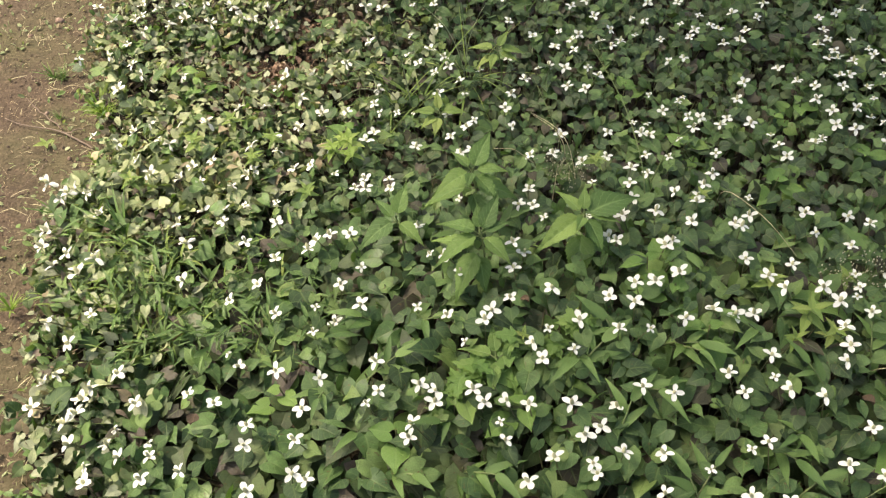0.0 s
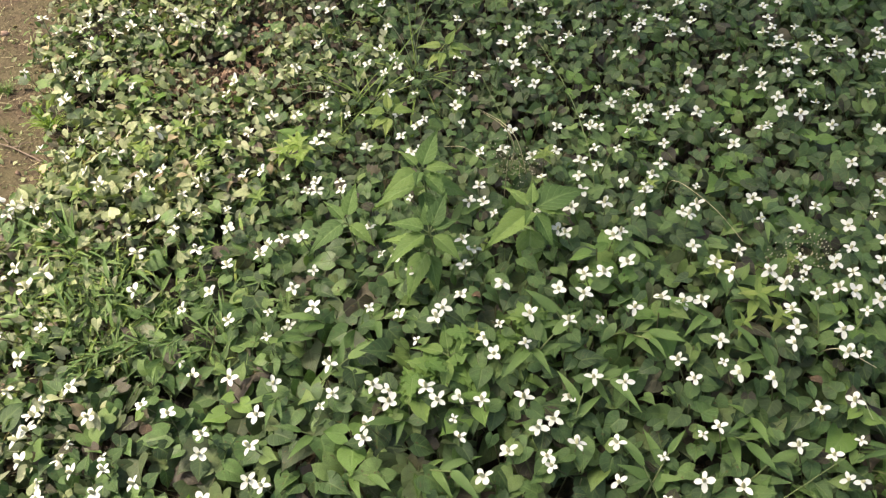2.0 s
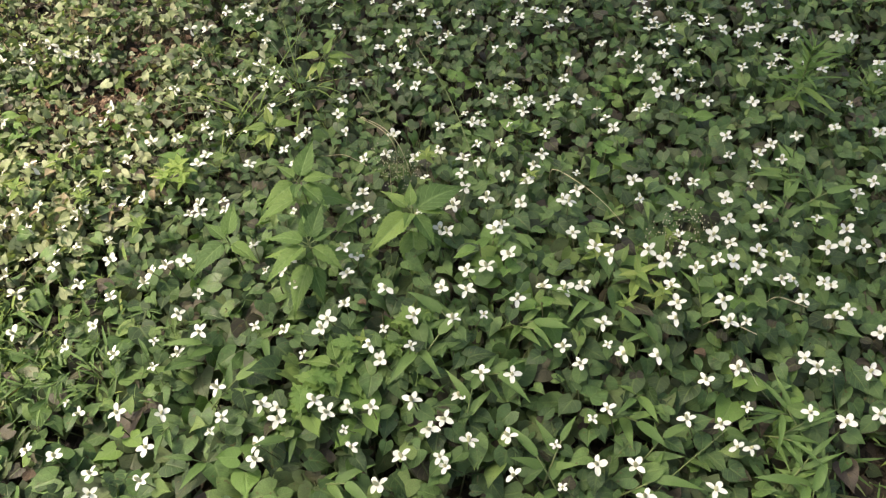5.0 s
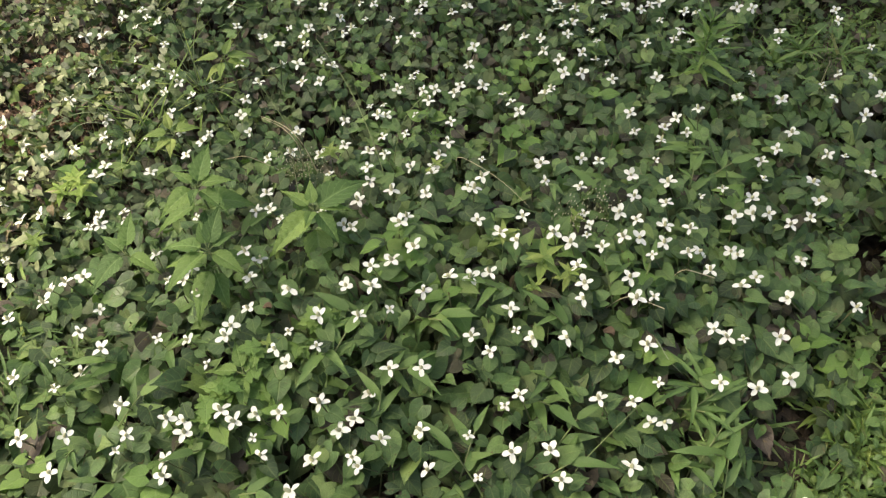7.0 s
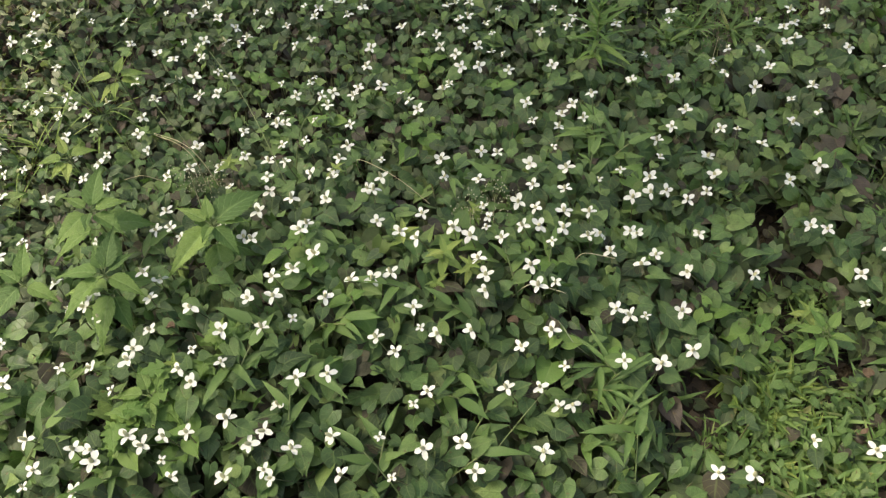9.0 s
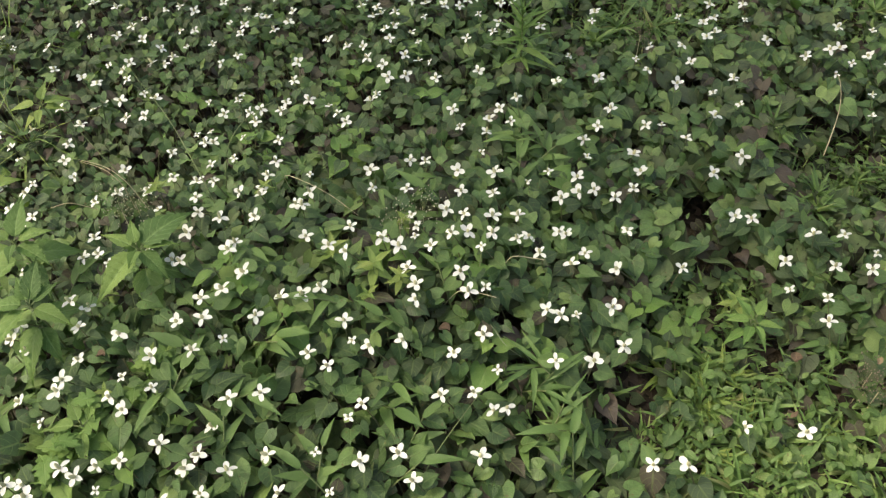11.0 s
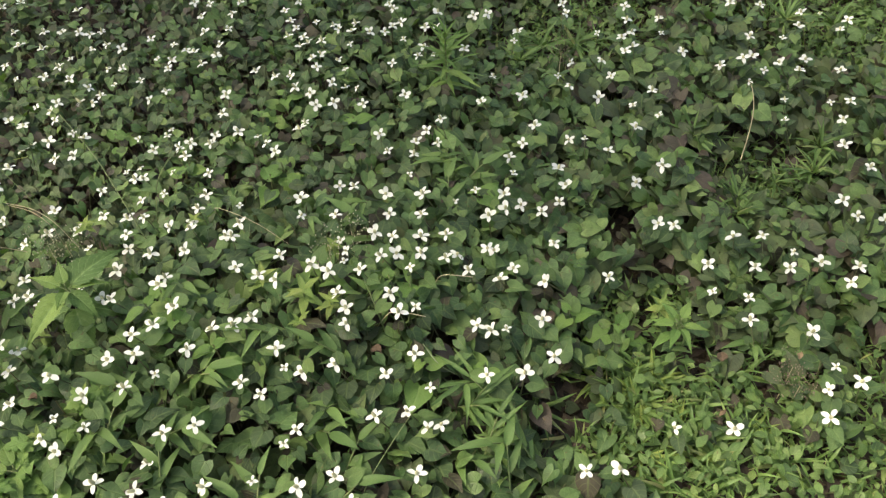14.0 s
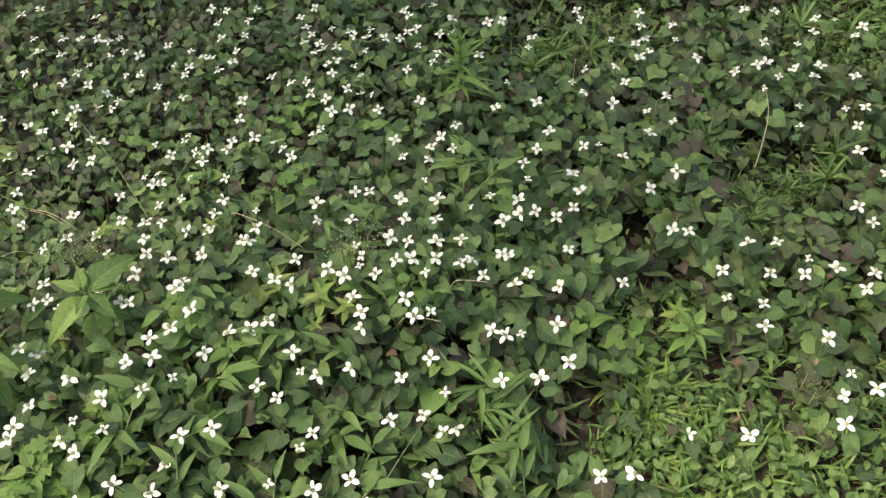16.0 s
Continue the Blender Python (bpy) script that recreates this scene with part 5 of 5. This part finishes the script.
def bushy_herb(x, y, z):
    """An upright stem set all round with narrow leaves."""
    herb = new("bushy_herb")
    herb.location = (x, y, 0)
    g = np.random.default_rng(91)
    s = np.linspace(0, 1, 8)
    part("stem", mesh_of("stem", [tube(np.stack([0 * s, 0.01 * s, z * s], 1), 0.0035 - 0.002 * s, 6)], GREEN_STEM), herb)
    narrow = [mesh_of("leaf", [blade(1.0, w, lance_profile, 7, 3, 0.3, d, wave=0.01, seed=170 + i)], FRESH) for i, (w, d) in enumerate([(0.15, 0.25), (0.18, 0.4), (0.13, 0.15)])]
    for j in range(40):
        k = j / 39
        a = j * 2.4
        part("leaf", narrow[j % 3], herb, turned((0, 0.01 * (1 - k), z * (1 - 0.6 * k)), a, radians(58 - 62 * k) + g.uniform(-0.25, 0.25), g.uniform(-0.4, 0.4), (0.045 + 0.042 * math.sin(k * 2.6)) * g.uniform(0.8, 1.2)))
    return tagged(herb, "upright bushy green herb with many narrow leaves", "herb")


bushy_herb(1.265, 1.50, 0.30)

# yellow-green seedlings
PALE_MESH = [mesh_of("leaf", [blade(1.0, w, lance_profile, 8, 5, 0.25, d, wave=0.02, seed=180 + i)], PALE) for i, (w, d) in enumerate([(0.38, 0.15), (0.44, 0.25), (0.34, 0.1), (0.48, 0.3)])]


LIME_MESH = [mesh_of("leaf", [blade(1.0, w, lance_profile, 8, 5, 0.25, d, wave=0.02, seed=186 + i)], LIME) for i, (w, d) in enumerate([(0.40, 0.2), (0.46, 0.3), (0.36, 0.15), (0.5, 0.35)])]


def pale_herb(k, meshes=PALE_MESH):
    g = np.random.default_rng(950 + k)
    herb = new("pale_herb")
    s = np.linspace(0, 1, 5)
    part("stem", mesh_of("stem", [tube(np.stack([0.01 * s, 0 * s, -0.12 + 0.12 * s], 1), 0.002 - 0.001 * s, 5)], GREEN_STEM), herb)
    for j in range(8):
        a = j * 1.57 + (0.785 if j > 3 else 0) + g.uniform(-0.3, 0.3)
        part("leaf", meshes[int(g.integers(4))], herb, turned((0.01, 0, -0.02 * (j // 4)), a, radians(20 - 12 * (j // 4)) + g.uniform(-0.2, 0.2), g.uniform(-0.2, 0.2), (0.038, 0.046)[j // 4] * g.uniform(0.8, 1.1)))
    return tagged(herb, "young yellow-green herb with paired oval leaves", "herb", "pale young herbs")


for k, rows in enumerate(([(0.647, 0.905, 0.315, 0, 1.0), (0.60, 0.97, 0.31, 70, 0.8), (1.32, 0.66, 0.13, 30, 0.8), (-0.30, 1.30, 0.17, 120, 0.7)], [(0.70, 0.87, 0.305, 200, 0.8), (0.62, 0.86, 0.29, 10, 0.7), (0.235, 0.90, 0.275, 50, 0.6), (0.155, 0.875, 0.255, 160, 0.6), (-0.45, 1.42, 0.16, 10, 0.7)], [(-0.60, 1.48, 0.15, 0, 0.8), (-0.52, 1.55, 0.15, 60, 0.7), (-0.72, 1.36, 0.13, 90, 0.7), (-1.014, 1.585, 0.015, 130, 0.8), (-0.40, 1.50, 0.15, 200, 0.8), (0.33, 1.36, 0.24, 250, 0.7), (0.53, 1.24, 0.26, 300, 0.6), (0.75, 1.0, 0.29, 30, 0.6)])):
    put_copies(pale_herb(k), rows)
put_copies(pale_herb(3, LIME_MESH), [(-0.232, 1.475, 0.165, 20, 0.8), (-0.262, 1.455, 0.155, 110, 0.7), (-0.212, 1.445, 0.16, 200, 0.7), (-0.245, 1.50, 0.155, 290, 0.7)])


def seed_head(spot, seed, spread, material):
    """A dry panicle: fine branches with small grains at their ends."""
    g = np.random.default_rng(seed)
    x, y, z = spot
    head = new("seed_head")
    head.location = (x, y, 0)
    s = np.linspace(0, 1, 6)
    part("stalk", mesh_of("stalk", [tube(np.stack([0 * s, 0 * s, z * s], 1), 0.0012 - 0.0004 * s, 5)], STRAW), head)
    twigs, grains = [], []
    for _ in range(60):
        d = g.normal(0, 1, 3)
        d[2] = abs(d[2]) * 0.6
        tip = d / np.linalg.norm(d) * spread * g.uniform(0.3, 1.0) + np.array([0, 0, 0.02])
        start = np.array([0, 0, z - g.uniform(0.0, 0.05)])
        t3 = np.linspace(0, 1, 3)[:, None]
        twigs.append(tube(start + tip * t3 - np.array([0, 0, 0.2]) * t3**2 * spread, np.full(3, 0.00013), 3))
        q = start + tip - np.array([0, 0, 0.2 * spread])
        grains.append(tube(np.stack([q, q + [0, 0, 0.002], q + [0, 0, 0.004]]), [0.0005, 0.0016, 0.0004], 4))
    tagged(part("branch", mesh_of("branch", twigs, material), head), kind="stuff")
    tagged(part("grain", mesh_of("grain", grains, TWIG if material is STEM else GRAIN), head, label="tiny dry grains"), category="", kind="stuff")
    return tagged(head, "dry straw-coloured grass seed head", "seed head", "dry seed heads")


for k, spot in enumerate([(0.245, 1.335, 0.235), (0.275, 1.345, 0.215), (0.743, 1.001, 0.30), (0.80, 1.02, 0.29), (1.445, 0.385, 0.12), (1.455, 0.42, 0.13), (1.55, 1.41, 0.2)]):
    seed_head(spot, 40 + k, (0.06, 0.055, 0.05, 0.055, 0.04, 0.045, 0.05)[k], STEM if k > 3 else GREEN_STEM)

# ---------------------------------------------------------------- dead leaves, twigs and litter
DEAD_MESH = [mesh_of("dead_leaf", [blade(1.0, w, oval_profile, 9, 5, f, d, 0.0, 0.14, seed=80 + k)], DEAD) for k, (w, f, d) in enumerate([(0.8, 0.7, 0.3), (0.7, -0.5, 0.5), (0.9, 0.4, -0.3)])]
for n_, (x, y, z, a, s) in enumerate([(0.733, 0.738, 0.272, 20, 0.06), (1.313, 0.427, 0.075, 80, 0.05), (1.388, 0.534, 0.08, 150, 0.06), (0.161, 0.95, 0.255, 40, 0.05), (0.417, 0.918, 0.285, 200, 0.04), (1.626, 0.568, 0.165, 260, 0.035), (1.492, 0.439, 0.13, 130, 0.035), (-0.48, 1.74, 0.05, 60, 0.06), (-0.40, 1.72, 0.05, 170, 0.05), (-0.56, 1.78, 0.05, 280, 0.06), (-0.52, 1.38, 0.17, 100, 0.06), (-0.44, 0.755, 0.16, 180, 0.06), (-1.15, 1.47, 0.01, 20, 0.05), (0.98, 0.50, 0.03, 70, 0.05), (-0.30, 1.87, 0.07, 300, 0.05)]):
    ob = new("dead_leaf", DEAD_MESH[n_ % 3])
    ob.matrix_basis = turned((x, y, z), radians(a), -0.1, 0.2, s * 0.42)
    tagged(ob, "curled brown dead leaf lying among the green", "dead leaf", "dead leaves")


def twig(rows, radius):
    """A fallen twig: its main stick and its side shoots."""
    ob = new("fallen_twig")
    first = rows[0][0]
    ob.location = (first[0], first[1], 0.004)
    for j, line in enumerate(rows):
        p = np.array([(x - first[0], y - first[1], z) for x, y, z in line], float)
        t = np.linspace(0, len(p) - 1, 9)
        q = np.stack([np.interp(t, np.arange(len(p)), p[:, i]) for i in range(3)], 1)
        q[1:-1] += rng.normal(0, 0.0025, (7, 3)) * [1, 1, 0.3]
        part("stick" if j == 0 else "side_shoot", mesh_of("stick", [tube(q, np.linspace(radius, radius * 0.4, 9) * (1 if j == 0 else 0.7), 6)], TWIG), ob)
    return tagged(ob, "thin forked grey-brown twig lying on bare soil", "twig", "twigs on the soil")


twig([[(-0.90, 1.585, 0.005), (-0.927, 1.602, 0.008), (-0.997, 1.648, 0.010), (-1.045, 1.652, 0.010), (-1.094, 1.658, 0.008), (-1.16, 1.69, 0.006)], [(-0.997, 1.648, 0.010), (-1.05, 1.69, 0.016), (-1.086, 1.723, 0.014), (-1.13, 1.77, 0.010)]], 0.0026)
twig([[(-0.987, 1.637, 0.006), (-0.955, 1.648, 0.010), (-0.934, 1.665, 0.006)]], 0.0022)
twig([[(-1.0, 1.53, 0.004), (-1.01, 1.49, 0.008), (-1.03, 1.45, 0.004)]], 0.0014)

n = 26000
lx, ly = rng.uniform(-2.0, 0.1, n), rng.uniform(-0.2, 3.0, n)
keep = [i for i in range(n) if trodden(lx[i], ly[i]) and (lx[i] < edge_x(ly[i]) or rng.random() < 0.8 * dry_side(lx[i], ly[i]))]
loc = np.array([(lx[i], ly[i], ground_z(lx[i], ly[i]) + 0.003 + rng.uniform(0, 1) * dry_side(lx[i], ly[i]) * bed(lx[i], ly[i]) * top_z(lx[i], ly[i])) for i in keep])
n = len(keep)
scatter("leaf_litter", [blade(1.0, 0.35, oval_profile, 5, 3, 0.15, 0.05, wave=0.05, seed=90), blade(1.0, 0.06, strip_profile, 5, 3, 0.2, 0.0, curl=-0.1, seed=93), blade(1.0, 0.12, strip_profile, 5, 3, 0.2, 0.05, seed=91), blade(1.0, 0.08, strip_profile, 5, 3, 0.2, 0.02, curl=0.15, seed=92)], loc, rng.uniform(0, 6.28, n), rng.normal(0.0, 0.12, n), rng.normal(0, 0.15, n), rng.uniform(0.004, 0.024, n) * rng.uniform(0.4, 1.0, n) * np.array([0.55 if lx[i] < edge_x(ly[i]) else 1.15 for i in keep]), LITTER, "scraps of dry leaves and stalks on the soil", "litter")

n = 3800
lx, ly = rng.normal(-0.43, 0.09, n), rng.normal(1.82, 0.040, n)
lx[2500:], ly[2500:] = rng.normal(-0.31, 0.09, 1300), rng.normal(2.04, 0.045, 1300)
loc = np.array([(x, y, ground_z(x, y) + rng.uniform(0.01, 0.06)) for x, y in zip(lx, ly)])
scatter("brown_litter", [blade(1.0, 0.45, oval_profile, 6, 3, 0.3, 0.2, wave=0.12, seed=96), blade(1.0, 0.10, strip_profile, 5, 3, 0.2, 0.1, curl=0.1, seed=97), blade(1.0, 0.6, oval_profile, 6, 3, -0.3, 0.3, wave=0.12, seed=98)], loc, rng.uniform(0, 6.28, n), rng.normal(0.0, 0.5, n), rng.normal(0, 0.5, n), rng.uniform(0.007, 0.026, n), RUSTY, "reddish-brown dry leaf scraps in an open patch", "litter")


n = 4000
lx, ly = rng.uniform(-2.0, 0.1, n), rng.uniform(-0.2, 3.0, n)
keep = [i for i in range(n) if trodden(lx[i], ly[i]) and (lx[i] < edge_x(ly[i]) + 0.12 or rng.random() < 0.9 * dry_side(lx[i], ly[i])) and hummock(lx[i], ly[i], 0.25, 3.3) > -0.15]
loc = np.array([(lx[i], ly[i], ground_z(lx[i], ly[i]) + 0.006 + rng.uniform(0.3, 1.0) * dry_side(lx[i], ly[i]) * bed(lx[i], ly[i]) * top_z(lx[i], ly[i])) for i in keep])
n = len(keep)
scatter("dry_straw", THINS, loc, rng.uniform(0, 6.28, n), rng.normal(0.1, 0.25, n), rng.normal(0, 0.4, n), rng.uniform(0.03, 0.08, n), STRAW, "short dry straws on soil and dry leaves", "litter")
n = 15000
lx, ly = rng.uniform(-2.0, -0.7, n), rng.uniform(-0.2, 3.0, n)
keep = [i for i in range(n) if trodden(lx[i], ly[i]) and lx[i] < edge_x(ly[i]) + 0.1 and hummock(lx[i], ly[i], 0.05, 5.3) + 0.6 * hummock(lx[i], ly[i], 0.2, 5.9) > (-0.12 if lx[i] > edge_x(ly[i]) - 0.16 else 0.06)]
loc = np.array([(lx[i], ly[i], ground_z(lx[i], ly[i])) for i in keep])
n = len(keep)
scatter("sparse_grass", STRIPS + OVALS, loc, rng.uniform(0, 6.28, n), rng.normal(0.6, 0.3, n), rng.normal(0, 0.4, n), rng.uniform(0.006, 0.020, n), YELLOW, "sparse short yellowing grass on trodden soil", "grass")


# Rotting leaves strewn dark under the plants to paint the shade there.
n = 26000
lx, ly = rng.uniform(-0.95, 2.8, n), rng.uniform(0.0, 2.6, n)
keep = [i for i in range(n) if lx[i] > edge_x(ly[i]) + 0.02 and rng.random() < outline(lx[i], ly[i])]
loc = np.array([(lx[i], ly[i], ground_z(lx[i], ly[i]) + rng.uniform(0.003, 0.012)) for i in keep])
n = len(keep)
scatter("rotting_leaves", OVALS + HEARTS[:3], loc, rng.uniform(0, 6.28, n), rng.normal(0.0, 0.2, n), rng.normal(0, 0.25, n), rng.uniform(0.025, 0.05, n), SHADE_LITTER, "dark rotting leaves on the soil, added as shade under the plants", "litter")


def pebble(k, sides=7):
    g = np.random.default_rng(60 + k)
    th, ph = np.meshgrid(np.linspace(0, np.pi, 6), np.linspace(0, 2 * np.pi, sides + 1), indexing="ij")
    r = 1 + 0.18 * np.sin(2 * ph + g.uniform(0, 6)) * np.sin(th) + 0.12 * np.cos(3 * th + g.uniform(0, 6))
    v = np.stack([r * np.sin(th) * np.cos(ph), 0.8 * r * np.sin(th) * np.sin(ph), 0.6 * r * np.cos(th)], -1)
    return v.reshape(-1, 3), np.stack([ph, th], -1).reshape(-1, 2), sheet(6, sides + 1)


CRUMB = plain_material("soil_crumb", [(0.0, (0.050, 0.036, 0.027)), (0.5, (0.092, 0.067, 0.049)), (1.0, (0.16, 0.12, 0.09))], rough=0.9, scale=200, bump=0.7)
PEBBLES = [pebble(k) for k in range(4)]
for n_, (x, y, s) in enumerate([(-1.15, 2.13, 0.013), (-1.21, 2.05, 0.008), (-1.06, 1.72, 0.006), (-0.95, 1.55, 0.007), (-1.1, 1.38, 0.006)]):
    ob = new("pebble", mesh_of("pebble", [PEBBLES[n_ % 4]], STONE))
    ob.matrix_basis = pose(x, y, ground_z(x, y) + s * 0.35, 0, 0, n_ * 50) @ Matrix.Scale(s, 4)
    tagged(ob, "small rough reddish-brown stone on bare soil", "stone", "stones on the soil")
n = 9000
lx, ly = rng.uniform(-2.0, -0.6, n), rng.uniform(0.4, 2.8, n)
keep = [i for i in range(n) if lx[i] < edge_x(ly[i]) + 0.1]
loc = np.array([(lx[i], ly[i], ground_z(lx[i], ly[i]) + 0.0005) for i in keep])
n = len(keep)
scatter("soil_crumbs", PEBBLES, loc, rng.uniform(0, 6.28, n), rng.normal(0, 0.5, n), rng.normal(0, 0.5, n), rng.uniform(0.001, 0.005, n) * rng.uniform(0.4, 1.0, n), CRUMB, "crumbs of brown soil and grit", "soil")

# ---------------------------------------------------------------- an unseen tree, added to shade the bed
BARK = plain_material("bark", [(0.0, (0.05, 0.04, 0.03)), (0.5, (0.11, 0.09, 0.07)), (1.0, (0.20, 0.17, 0.14))], rough=0.9, scale=14, bump=1.0, dist=0.02)
tree = new("shade_tree")
crown_at = np.array([2.22, 1.35, 0.0]) + np.array(sun_way) * 6.4
root = np.array([crown_at[0] - 1.9, crown_at[1] + 1.9, 0.0])
tree.location = root
s = np.linspace(0, 1, 10)
trunk = np.stack([0.5 * s**2, -0.4 * s**2, -0.05 + 4.2 * s], 1)
part("trunk", mesh_of("trunk", [tube(trunk, 0.17 - 0.08 * s, 12)], BARK), tree)
limbs, twigs_at = [], []
for j in range(23):
    a = j * 2.4
    r = math.sqrt((j + 0.5) / 16)
    reach = np.array([1.95 * r * math.cos(a), 2.2 * r * math.sin(a), rng.uniform(-0.3, 0.4)])
    if j in (3, 7, 11):
        # three boughs placed to dim the bed towards the path
        reach = np.array([(-1.85, -1.45, -2.3)[j // 4], (-1.1, -1.0, -0.95)[j // 4], 0.1])
    # the added limbs from here on are set where the bed needs dimming
    elif j == 21:
        reach = np.array([-2.42, -0.40, 0.1])
    elif j == 22:
        reach = np.array([-0.38, -0.82, 0.2])
    elif j > 15:
        reach = np.array([(-0.35, -0.45, 0.2, -0.6, 0.0)[j - 16], (0.25, -0.55, -0.1, -1.05, -0.75)[j - 16], 0.2])
    end = crown_at - root + reach
    start = trunk[int(6 + j % 4)]
    t = np.linspace(0, 1, 8)[:, None]
    path = start + (end - start) * t + np.array([0, 0, 0.35]) * np.sin(t * np.pi)
    limbs.append(tube(path, np.linspace(0.05, 0.008, 8), 6))
    twigs_at += list(path[7 if j == 21 else 6 if j in (3, 7, 11) else 5 if j > 15 else 4 :])
part("limbs", mesh_of("limbs", limbs, BARK), tree)
n = 3280
i = rng.integers(0, len(twigs_at), n)
loc = np.array(twigs_at)[i] + rng.normal(0, 1, (n, 3)) * [0.30, 0.34, 0.2]
crown = scatter("crown", OVALS, loc, rng.uniform(0, 6.28, n), rng.normal(0, 0.5, n), rng.normal(0, 0.5, n), rng.uniform(0.09, 0.15, n), SMALL, "", "")
crown.parent = tree
tagged(tree, "unseen broad-leaved tree with thin crown, added to shade the bed", "tree")
